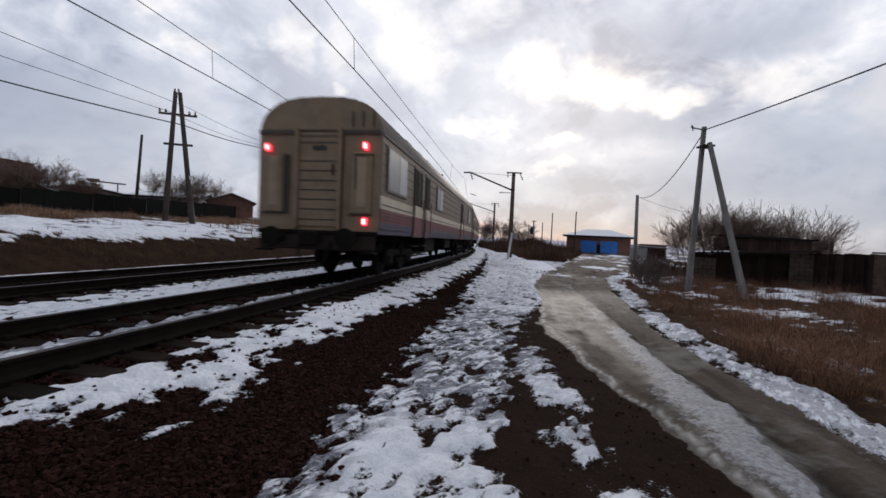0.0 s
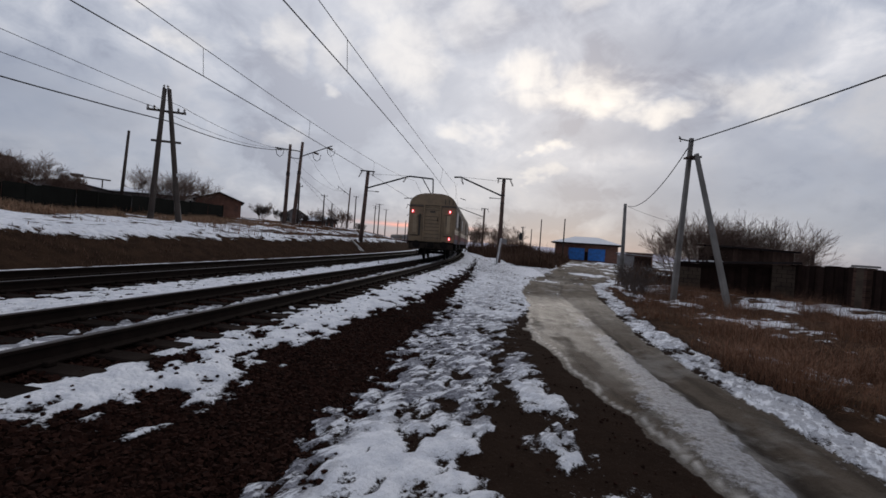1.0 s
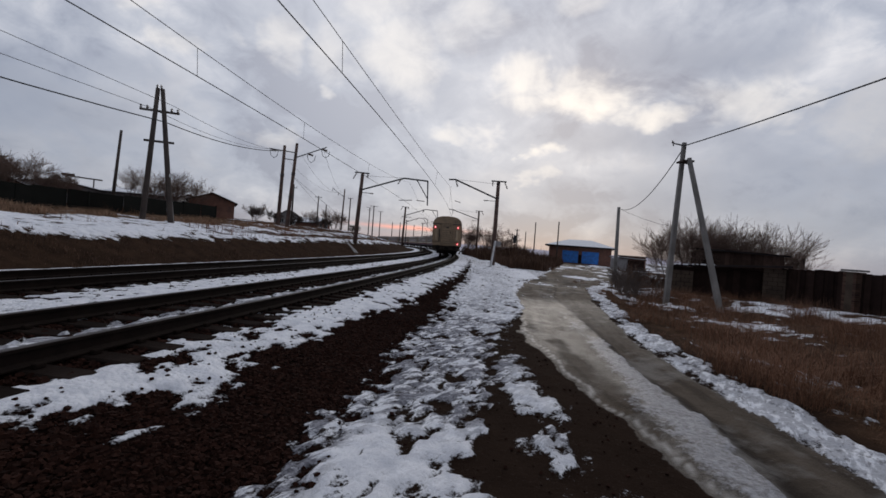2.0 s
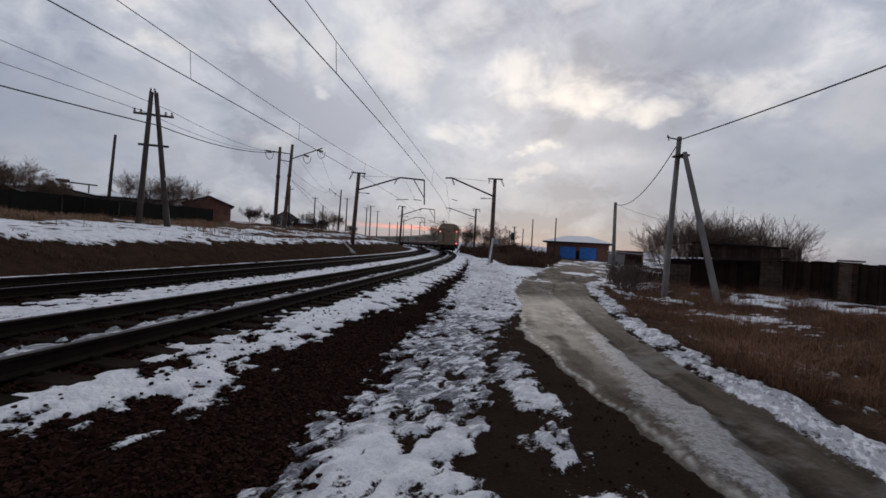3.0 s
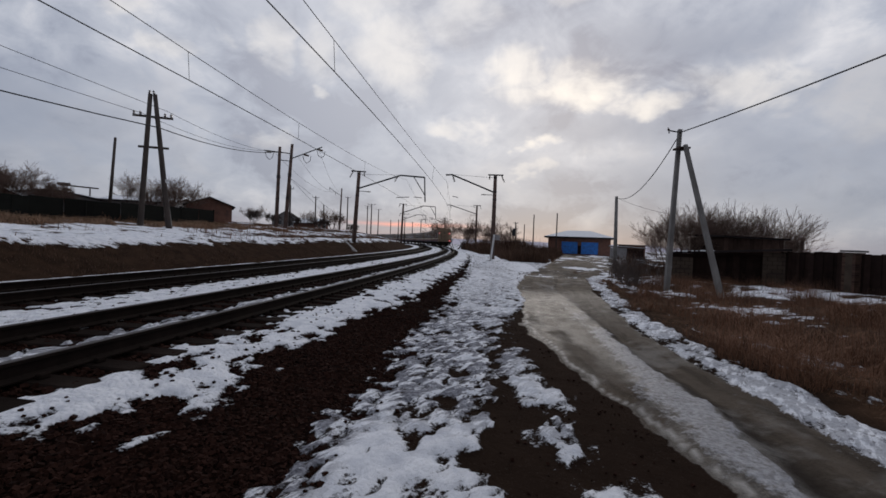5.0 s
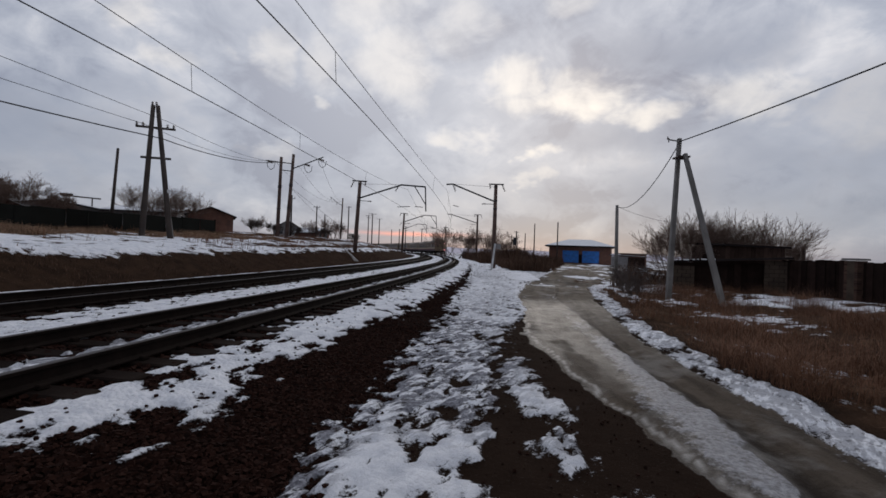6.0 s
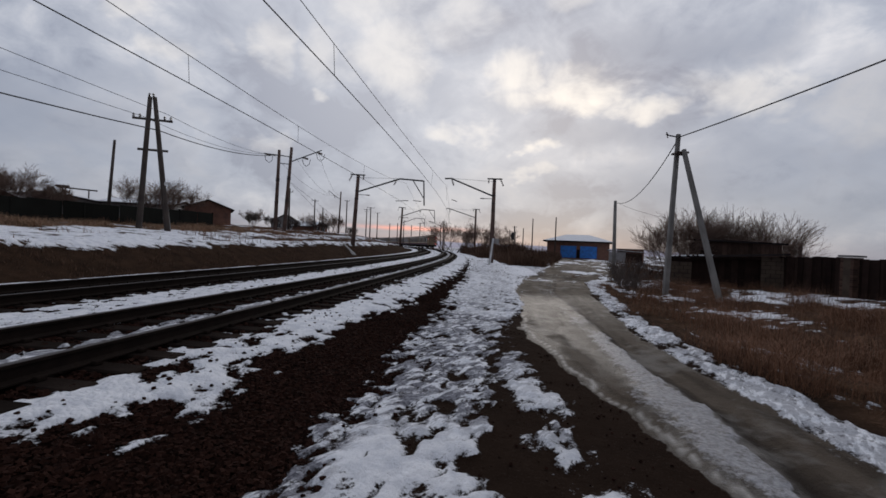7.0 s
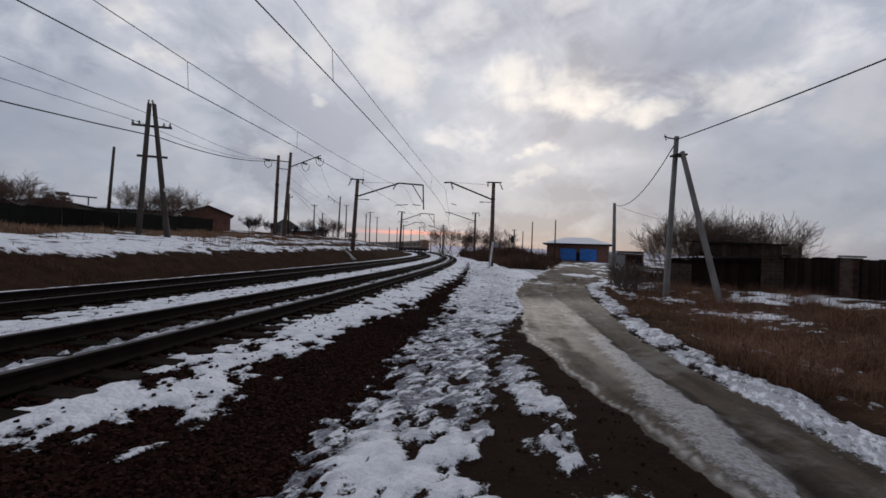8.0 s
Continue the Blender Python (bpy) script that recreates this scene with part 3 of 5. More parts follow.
def lay_ground():
    ys = spread(1.6, 13, 0.06, -60, 3200, 1.017)
    us = spread(-9.6, 9.2, 0.055, -3200, 3200, 1.06)          # metres to the right of the near track's middle, then wider
    Y, U = np.meshgrid(ys, us, indexing="ij")
    yt = np.clip(Y, -60, 120)
    X = U + (CX + np.sqrt(RAD ** 2 - (yt - CY) ** 2))
    s, d = to_sd(X, Y)
    snow, road, ridge, rut, rim, mud, dark, streak, n1, n2 = cover(s, d)
    z = ground_height(s, d) + rut
    far = ramp01(np.hypot(X, Y), 25, 90)
    onbed = ramp01(d, -2.0, -1.4) * ramp01(d, 6.4, 5.7)
    z += (n1 * 0.05 + n2 * 0.02) * (1 - onbed * 0.7)
    z += ramp01(snow, 0.4, 0.75) * np.where((d > -0.7) & (d < 0.7), 0.07, 0.035)
    rough = ramp01(-d, 8.8, 11) + ramp01(d, 9.5, 11)
    z += (fbm(s / 1.7, d / 1.3, 91, 3) - 0.5) * 0.28 * rough + (fbm(s / 14, d / 14, 97, 3) - 0.5) * 0.5 * rough * far
    ny, nx = X.shape
    me = bpy.data.meshes.new("ground")
    idx = np.arange(ny * nx).reshape(ny, nx)
    quads = np.stack([idx[:-1, :-1], idx[:-1, 1:], idx[1:, 1:], idx[1:, :-1]], -1).reshape(-1, 4)
    me.vertices.add(ny * nx)
    me.vertices.foreach_set("co", np.stack([X, Y, z], -1).astype(np.float32).ravel())
    me.loops.add(quads.size)
    me.loops.foreach_set("vertex_index", quads.astype(np.int32).ravel())
    me.polygons.add(len(quads))
    me.polygons.foreach_set("loop_start", np.arange(0, quads.size, 4, dtype=np.int32))
    me.polygons.foreach_set("use_smooth", np.ones(len(quads), dtype=bool))
    gravel = ramp01(d, -3.75, -3.3) * ramp01(d, 7.4, 6.6)
    turf = np.maximum(ramp01(-d, 8.3, 9.3), ramp01(d, 9.4, 11))
    turf = np.maximum(turf, 0.35 * ramp01(d, 7.2, 7.8))
    worn = fbm(s / 1.6, d / 0.9, 131, 3)
    clean = np.maximum(ramp01(s, 4.3, 3.5) * ramp01(d, -3.62, -3.85), 0.55 * ramp01(s, 9, 16))
    trampled = ramp01(d, -7.0, -4.9) * ramp01(d, -3.0, -3.2) * (0.35 + 0.65 * ramp01(worn, 0.30, 0.48)) * ramp01(s, 60, 30) * (1 - 0.9 * clean)
    trampled = np.maximum(trampled, ramp01(d, -3.85, -3.6) * ramp01(d, -3.0, -3.2) * ramp01(s, 16, 9))
    trampled = np.maximum(trampled, 0.6 * ramp01(-d, 7.6, 8.0) * ramp01(-d, 11, 10))
    trampled = np.maximum(trampled, 0.8 * ramp01(np.abs(d + 0.05), 0.75, 0.6))
    for name, v in (("snow", snow), ("road", road), ("ridge", ridge), ("rim", rim), ("mud", mud), ("streak", streak), ("dark", dark), ("gravel", gravel), ("turf", turf), ("trampled", trampled)):
        a = me.attributes.new(name, "FLOAT", "POINT")
        a.data.foreach_set("value", np.broadcast_to(v, X.shape).astype(np.float32).ravel())
    me.update()
    me.validate()
    me.materials.append(ground_material())
    ob = new("ground", me)
    return tagged(ob, "dark gravelly ground with patchy snow and an icy rutted track", "ground", kind="structure")


ground = lay_ground()


def zg(x, y):
    s, d = to_sd(np.array([float(x)]), np.array([float(y)]))
    return float(ground_height(s, d)[0])


def zsd(s, d):
    return float(ground_height(np.array([float(s)]), np.array([float(d)]))[0])

# ---- the tracks ----
RAIL_PROFILE = [(-0.075, -0.18), (0.075, -0.18), (0.075, -0.165), (0.012, -0.14), (0.010, -0.045), (0.037, -0.035), (0.036, -0.006), (0.028, 0.0), (-0.028, 0.0), (-0.036, -0.006), (-0.037, -0.035), (-0.010, -0.045), (-0.012, -0.14), (-0.075, -0.165)]


def rail(d, parent):
    bm = bmesh.new()
    rings = []
    s = -30.0
    while s < 420:
        rings.append([bm.verts.new(trk(s, d - x, z)) for x, z in RAIL_PROFILE])
        s += 1.5
    n = len(RAIL_PROFILE)
    for a, b in zip(rings, rings[1:]):
        for k in range(n):
            f = bm.faces.new((a[k], a[(k + 1) % n], b[(k + 1) % n], b[k]))
            f.material_index = 1 if k in (6, 7, 8) else 0
    part("rail", bm, [STEEL, RAILTOP], parent, "steel rail with a polished head")


def sleeper_shape():
    bm = bmesh.new()
    for x, w, h in ((-0.98, 0.74, 0.10), (0.98, 0.74, 0.10), (0, 1.24, 0.07)):
        box(bm, (x, 0, -0.19 - h / 2), (w, 0.27, h), bevel=0.018)
    for x in (-0.76, 0.76):
        for e in (-0.12, 0.12):
            box(bm, (x + e, 0, -0.165), (0.06, 0.10, 0.05), bevel=0.01)
    me = bpy.data.meshes.new("sleeper")
    bm.to_mesh(me)
    bm.free()
    me.materials.append(SLEEPER)
    return me


def lay_track(d0, label):
    t = thing("railway_track", Matrix(), label, "railway track", kind="structure")
    rail(d0 + 0.76, t)
    rail(d0 - 0.76, t)
    me = sleeper_shape()
    far = []
    for i in range(-16, 620):
        s = i * 0.545
        m = trk_pose(s, d0)
        if i < 230:
            ob = new("sleeper", me)
            ob.parent, ob.matrix_basis = t, m
        else:
            far.append(m)
    v0 = np.array([v.co for v in me.vertices])
    f0 = [list(p.vertices) for p in me.polygons]
    vs, fs = [], []
    for m in far:
        r, o, k = np.array(m.to_3x3()), np.array(m.translation), len(vs) * len(v0)
        vs.append(v0 @ r.T + o)
        fs += [[q + k for q in f] for f in f0]
    ob = from_arrays("far_sleepers", np.concatenate(vs), fs, SLEEPER)
    ob.parent = t
    ob["kind"] = "stuff"


lay_track(0.0, "near railway track with dark rails on stained sleepers")
lay_track(GAP_TRACKS, "far railway track with dark rails in snowy ballast")


def scatter_stones(name, label, boxes, seed, size):
    """Loose broken stones, each a lumpy block."""
    rng = np.random.default_rng(seed)
    cube = np.array([[x, y, z] for z in (-1, 1) for y in (-1, 1) for x in (-1, 1)], float)
    quad = np.array([[0, 1, 3, 2], [4, 6, 7, 5], [0, 4, 5, 1], [2, 3, 7, 6], [0, 2, 6, 4], [1, 5, 7, 3]])
    S, D = [], []
    for s0, s1, d0, d1, n in boxes:
        S.append(rng.uniform(s0, s1, n))
        D.append(rng.uniform(d0, d1, n))
    s, d = np.concatenate(S), np.concatenate(D)
    snow, road, *_ = cover(s, d)
    keep = ((snow < 0.40) & (road < 0.1)) | (rng.random(len(s)) < 0.015)
    s, d, snow = s[keep], d[keep], snow[keep]
    n = len(s)
    r = size * np.exp(np.clip(rng.normal(0, 0.36, n), -0.8, 0.5))
    z = ground_height(s, d) + r * 0.30 + np.where(snow > 0.55, 0.03, 0.0)
    a = A0 + s / RAD
    c = np.stack([CX + (RAD - d) * np.cos(a), CY + (RAD - d) * np.sin(a), z], -1)
    shape = cube[None] * rng.uniform(0.45, 1.0, (n, 8, 3))
    q = rng.normal(size=(n, 3, 3))
    q, _ = np.linalg.qr(q)
    v = np.einsum("nij,nkj->nki", q, shape) * (r[:, None, None] * np.array([1, 1, 0.75])) + c[:, None]
    f = (quad[None] + 8 * np.arange(n)[:, None, None]).reshape(-1, 4)
    return tagged(from_arrays(name, v.reshape(-1, 3), f, STONE), label, "ballast", kind="stuff")


scatter_stones("ballast_stones", "loose dark brown broken ballast stones beside the track", [(0.5, 8, -3.75, -1.2, 34000), (8, 22, -3.6, -1.2, 20000), (22, 50, -3.3, -1.2, 9000), (1.5, 9, -3.9, -3.3, 900)], 5, 0.0155)
scatter_stones("track_bed_stones", "dark oily ballast stones between the rails", [(1, 16, -1.4, 1.6, 9000), (1, 25, 1.4, 6.5, 9000)], 6, 0.024)

scatter_stones("path_pebbles", "small loose pebbles on the muddy path", [(2, 9, -6.3, -3.6, 700)], 7, 0.010)

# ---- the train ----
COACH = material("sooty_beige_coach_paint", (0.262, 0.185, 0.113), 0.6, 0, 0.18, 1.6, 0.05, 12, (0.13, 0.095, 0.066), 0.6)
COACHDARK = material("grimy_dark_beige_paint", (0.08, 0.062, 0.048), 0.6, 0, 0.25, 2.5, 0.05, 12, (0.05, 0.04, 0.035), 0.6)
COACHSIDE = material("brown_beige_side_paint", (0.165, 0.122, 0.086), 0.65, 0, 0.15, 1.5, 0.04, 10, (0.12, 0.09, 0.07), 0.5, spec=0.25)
PANELPALE = material("paler_beige_paint", (0.36, 0.27, 0.175), 0.6, 0, 0.2, 2.5, 0.05, 12, (0.2, 0.15, 0.1), 0.6)
CREAM = material("cream_stripe_paint", (0.44, 0.37, 0.27), 0.5, 0, 0.12, 2, 0.03, 10, (0.25, 0.2, 0.15), 0.5)
MAROON = material("faded_maroon_stripe_paint", (0.150, 0.044, 0.052), 0.65, 0, 0.18, 2, 0.03, 10, (0.08, 0.04, 0.04), 0.5, spec=0.2)
BLUEGREY = material("blue_grey_skirt_paint", (0.085, 0.075, 0.100), 0.65, 0, 0.18, 2, 0.03, 10, (0.045, 0.04, 0.042), 0.5, spec=0.2)
COACHROOF = material("brown_grey_roof_paint", (0.16, 0.125, 0.098), 0.55, 0, 0.15, 1.2, 0.05, 8, (0.12, 0.11, 0.1), 0.5)
UNDER = material("black_running_gear", (0.011, 0.009, 0.008), 0.9, 0.0, 0.4, 6, 0.2, 20, spec=0.12)
GRIME = material("sooty_brown_paint", (0.034, 0.026, 0.021), 0.85, 0, 0.35, 3, 0.2, 20, spec=0.15)
SEAM = material("dark_seam", (0.045, 0.038, 0.032), 0.7, 0, 0.2, 4, 0)
FROST = material("frosted_window_glass", (0.070, 0.080, 0.098), 0.4, 0, 0.2, 2.5, 0.02, 6)
FROSTLIGHT = material("pale_window_pane", (0.24, 0.245, 0.27), 0.4, 0, 0.15, 2.5, 0.02, 6)
TAILRED = material("red_tail_lamp_glass", (0.5, 0.02, 0.03), 0.3, 0, 0.05, 5, 0, emit=(1.0, 0.05, 0.08, 1.6))
TAILCORE = material("tail_lamp_core", (0.9, 0.6, 0.6), 0.3, 0, 0.05, 5, 0, emit=(1.0, 0.45, 0.45, 2.6))
LENGTH, PITCH = 24.0, 25.0
HALF, BOTTOM, EAVE, TOP = 1.52, 1.16, 3.48, 4.33


def roof_line(n=14):
    pts = []
    for i in range(n + 1):
        a = math.pi * i / n
        c, s = math.cos(a), math.sin(a)
        pts.append((HALF * math.copysign(abs(c) ** (2 / 2.9), c), EAVE + (TOP - EAVE) * s ** (2 / 2.2)))
    return pts


def coach_shell(c):
    rows = [BOTTOM, 1.44, 1.76, 2.06, EAVE]
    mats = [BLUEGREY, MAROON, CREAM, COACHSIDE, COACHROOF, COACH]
    bm = bmesh.new()
    right = [(HALF - (0.03 if z == BOTTOM else 0), z) for z in rows]
    roof = roof_line()
    prof = right + roof[1:-1] + [(-x, z) for x, z in reversed(right)]
    ys = [0.0, 0.02, LENGTH - 0.02, LENGTH]
    rings = [[bm.verts.new((x * (0.985 if y in (0.0, LENGTH) else 1), y, z)) for x, z in prof] for y in ys]
    n = len(prof)
    for a, b in zip(rings, rings[1:]):
        for k in range(n - 1):
            f = bm.faces.new((a[k], b[k], b[k + 1], a[k + 1]))
            z = (prof[k][1] + prof[k + 1][1]) / 2
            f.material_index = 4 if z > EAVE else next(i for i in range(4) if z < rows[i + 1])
            f.smooth = z > EAVE
        f = bm.faces.new((a[n - 1], b[n - 1], b[0], a[0]))
    bm.faces.new(rings[0]).material_index = 5
    bm.faces.new(rings[-1][::-1]).material_index = 5
    part("body", bm, mats, c, "striped grey-beige coach body with an arched roof")


def coach_sides(c, baggage):
    for side in (1, -1):
        x = side * HALF
        part("gutter", boxed((x, LENGTH / 2, EAVE - 0.01), (0.05, LENGTH - 0.1, 0.045)), SEAM, c)
        for z in (1.3, 1.52, 1.60, 1.68, 1.86, 2.3, 2.55, 2.8, 3.05, 3.27):
            part("side_rib", boxed((x, LENGTH / 2, z), (0.024, LENGTH - 0.3, 0.022)), BLUEGREY if z < 1.44 else MAROON if z < 1.76 else SEAM, c)
        if baggage:
            wins, doors = [(0.45, 2.35, 2.24, 3.24), (7.6, 9.0, 2.3, 3.15), (20.8, 22.0, 2.3, 3.15)], [(3.45, 4.65), (5.25, 6.05), (16.4, 17.5)]
        else:
            wins, doors = [(3.0 + 1.9 * i, 4.15 + 1.9 * i, 2.25, 3.15) for i in range(10)], [(0.7, 1.5), (22.5, 23.3)]
        for y0, y1, z0, z1 in wins:
            w = part("window", boxed((x + side * 0.012, (y0 + y1) / 2, (z0 + z1) / 2), (0.05, y1 - y0 + 0.10, z1 - z0 + 0.10), None, 0.012), COACHDARK, c, "framed coach window")
            # two panes of different tone: the first darker, the second paler
            ym = y0 + (y1 - y0) * 0.56
            for a, b, mt in ((y0, ym, FROST if baggage else GLASSDARK), (ym, y1, FROSTLIGHT if baggage else FROST)):
                part("pane", boxed((x + side * 0.03, (a + b) / 2, (z0 + z1) / 2), (0.03, b - a - 0.03, z1 - z0 - 0.03)), mt, w)
        for y0, y1 in doors:
            bm = boxed((x + side * 0.006, (y0 + y1) / 2, (BOTTOM + 3.3) / 2), (0.03, y1 - y0 + 0.08, 3.3 - BOTTOM + 0.06))
            fr = part("door_frame", bm, SEAM, c)
            for k, (z0, z1, mt) in enumerate(((BOTTOM + 0.02, 1.76, MAROON), (1.76, 2.12, CREAM), (2.12, 3.24, UNDER if baggage else COACHSIDE))):
                part("door_panel", boxed((x + side * 0.016, (y0 + y1) / 2, (z0 + z1) / 2), (0.03, y1 - y0, z1 - z0 - 0.01)), mt, fr)
            for yy in (y0 - 0.08, y1 + 0.08):
                part("handrail", tubed([(x + side * 0.07, yy, 1.3), (x + side * 0.07, yy, 2.4)], 0.015), COACHSIDE, c)
            if baggage:
                part("door_window_bar", boxed((x + side * 0.035, (y0 + y1) / 2, 2.7), (0.02, 0.05, 1.05)), COACHDARK, fr)
    for y in ([4.6, 6.4, 8.2] if baggage else [4, 9, 14, 19]):
        for sx in (-1, 1):
            part("roof_vent", boxed((sx * 0.85, y, 4.22), (0.42, 0.8, 0.24), pose(0, 0, 0, 0, sx * 18, 0), 0.05), SEAM if baggage else COACHROOF, c)
    part("roof_seam", boxed((0, LENGTH / 2, TOP + 0.004), (0.06, LENGTH - 0.3, 0.02)), COACHROOF, c)


def coach_end(c, y, out):
    """The end wall at y; out is -1 at the rear and 1 at the front."""
    def at(x, z, depth, sx, sz, mt, name, label="", bevel=0.01):
        return part(name, boxed((out * x, y + out * depth / 2, z), (sx, depth, sz), None, bevel), mt, c, label)
    at(0, 2.40, 0.035, 1.02, 2.2, COACH, "end_door", "ribbed beige gangway door")
    for z in (1.46, 1.70, 1.93, 2.15, 2.37, 2.60, 2.82, 3.25, 3.40):
        at(0, z, 0.05, 0.94, 0.028, SEAM, "door_rib")
    for x in (-0.53, 0.53):
        at(x, 2.42, 0.12, 0.09, 2.34, COACH, "gangway_post")
        at(x + math.copysign(0.055, x), 2.42, 0.06, 0.025, 2.3, SEAM, "gangway_gap")
    at(0, 3.53, 0.05, 2.96, 0.035, SEAM, "end_cornice")
    at(-1.03, 3.50, 0.06, 0.95, 0.10, COACHDARK, "lintel")
    at(1.03, 3.50, 0.06, 0.95, 0.10, COACHDARK, "lintel")
    for x in (-1.04, 1.13):
        at(x, 2.28, 0.07, 0.52, 1.34, COACH, "end_panel", "raised narrow beige panel", 0.03)
        # a narrower face in a paler beige on each panel
        at(x - 0.02, 2.34, 0.085, 0.24, 1.14, PANELPALE, "panel_facing", "paler panel face", 0.02)
        at(x, 1.59, 0.075, 0.56, 0.03, SEAM, "panel_sill")
    # a dark bar stands in for the shade beside the raised panel
    at(0.80, 2.28, 0.10, 0.10, 1.38, SEAM, "panel_shade_strip")
    at(-0.93, 2.55, 0.085, 0.04, 0.75, SEAM, "handrail")
    at(-0.02, 3.13, 0.06, 0.34, 0.11, SEAM, "name_plate")
    at(-0.36, 2.62, 0.08, 0.035, 0.26, UNDER, "door_handle")
    at(-1.10, 3.01, 0.09, 0.50, 0.02, CREAM, "ledge")
    # dark rain streaks above the cornice, added as thin raised strips
    for x in (-0.8, -1.05, -1.3):
        at(x, 3.80, 0.012, 0.05, 0.36, COACHDARK, "grab_strip")
    at(0, 1.16, 0.10, 2.96, 0.10, UNDER, "buffer_beam", "black buffer beam", 0.02)
    at(0, 0.96, 0.06, 2.86, 0.42, GRIME, "end_skirt", "sooty lower end panel", 0.04)
    for x in (-0.88, 0.88):
        part("buffer", stack(bmesh.new(), (x, y, 1.03), (0, out, 0), [(0, 0.12), (0.30, 0.12), (0.31, 0.08), (0.48, 0.08), (0.49, 0.24), (0.55, 0.23)], 14), UNDER, c)
    bm = boxed((0, y + out * 0.25, 1.02), (0.26, 0.6, 0.24), None, 0.04)
    box(bm, (0.06, y + out * 0.6, 1.02), (0.42, 0.22, 0.36), None, 0.05)
    part("coupler", bm, UNDER, c)
    for x in (-0.35, 0.38):
        part("brake_hose", tubed([(x, y + out * 0.05, 0.95), (x, y + out * 0.22, 0.75), (x * 0.8, y + out * 0.28, 0.5), (x * 0.6, y + out * 0.22, 0.45)], 0.03), UNDER, c)
    for x in (-1.28, 1.28):
        part("step_iron", boxed((x, y + out * 0.05, 0.72), (0.36, 0.22, 0.05)), UNDER, c)


def wheelset_shape():
    bm = bmesh.new()
    for x in (-0.74, 0.74):
        sx = math.copysign(1, x)
        stack(bm, (x - sx * 0.07, 0, 0), (sx, 0, 0), [(0, 0.49), (0.03, 0.49), (0.04, 0.465), (0.13, 0.46), (0.131, 0.36), (0.09, 0.35), (0.09, 0.12), (0.18, 0.10), (0.3, 0.09)], 24)
    tube(bm, [(-0.8, 0, 0), (0.8, 0, 0)], 0.08, 10)
    return bm


WHEELSETS = []


def coach_gear(c, last):
    for y in (3.75, LENGTH - 3.75):
        b = part("bogie", boxed((0, y, 0.72), (1.7, 0.5, 0.22), None, 0.03), UNDER, c, "black two-axle bogie")
        for sx in (-1, 1):
            bm = boxed((sx * 1.02, y, 0.66), (0.14, 3.1, 0.20), None, 0.03)
            box(bm, (sx * 1.02, y, 0.42), (0.16, 0.9, 0.14), None, 0.03)
            part("bogie_beam", bm, UNDER, b)
            for yy in (-1.2, 1.2):
                part("axle_box", boxed((sx * 1.02, y + yy, 0.475), (0.22, 0.34, 0.30), None, 0.05), UNDER, b)
                for e in (-0.28, 0.28):
                    part("spring", stack(bmesh.new(), (sx * 1.02, y + yy + e, 0.36), (0, 0, 1), [(0, 0.09), (0.24, 0.09)], 8), UNDER, b)
            part("bolster_spring", stack(bmesh.new(), (sx * 1.02, y, 0.48), (0, 0, 1), [(0, 0.13), (0.3, 0.13)], 10), UNDER, b)
        for yy in (-1.2, 1.2):
            w = part("wheelset", wheelset_shape(), UNDER, c, "black steel wheelset")
            w.location = (0, y + yy, 0.475)
            if last:
                WHEELSETS.append((w, y + yy))
    for x, y, sx, sy, sz in ((0.8, 8.2, 0.8, 2.2, 0.55), (-0.8, 9.4, 0.8, 2.6, 0.6), (0.75, 13.4, 0.9, 2.0, 0.5), (-0.8, 14.6, 0.7, 1.6, 0.55), (0, 11.5, 0.5, 18, 0.2)):
        part("equipment_box", boxed((x, y, BOTTOM - sz / 2), (sx, sy, sz), None, 0.04), UNDER, c)
    for sx in (-1, 1):
        for y in (3.95, 5.6):
            for z in (0.55, 0.85):
                part("step", boxed((sx * 1.4, y, z), (0.25, 0.8, 0.03)), UNDER, c)


def coach(baggage, label):
    c = thing("railway_coach", Matrix(), label, "railway coach", "coaches of the train")
    coach_shell(c)
    coach_sides(c, baggage)
    coach_end(c, 0.0, -1)
    coach_end(c, LENGTH, 1)
    coach_gear(c, baggage)
    if baggage:
        for x, z in ((-1.27, 3.13), (1.14, 3.17), (1.16, 1.44)):
            lamp = part("tail_lamp", boxed((x, -0.05, z), (0.13, 0.10, 0.19), None, 0.03), TAILRED, c, "lit red tail lamp")
            part("lamp_core", boxed((x, -0.102, z), (0.07, 0.012, 0.12), None, 0.005), TAILCORE, lamp)
    return c


last_coach = coach(True, "sooty beige baggage coach with three red tail lamps")
train = [last_coach]
second = coach(False, "grey-beige passenger coach with maroon and cream stripes")
train.append(second)
for _ in range(7):
    train.append(copy_thing(second, Matrix()))
S0, SPEED = 9.6, 18.3


def coach_pose(s):
    a, b = trk(s + 3.75, 0), trk(s + LENGTH - 3.75, 0)
    h = math.atan2(-(b.x - a.x), b.y - a.y)
    o = a - (b - a).normalized() * 3.75
    return pose(o.x, o.y, o.z, 0, -0.6, math.degrees(h))


def motions():
    for i, c in enumerate(train):
        walk(c, [(t / 2, coach_pose(S0 + SPEED * t / 2 + PITCH * i)) for t in range(17)])
    for w, y in WHEELSETS:
        turn = math.degrees(SPEED / FPS / 0.475)
        walk(w, [(k / FPS, pose(0, y, 0.475, -turn * k, 0, 0)) for k in range(241)])

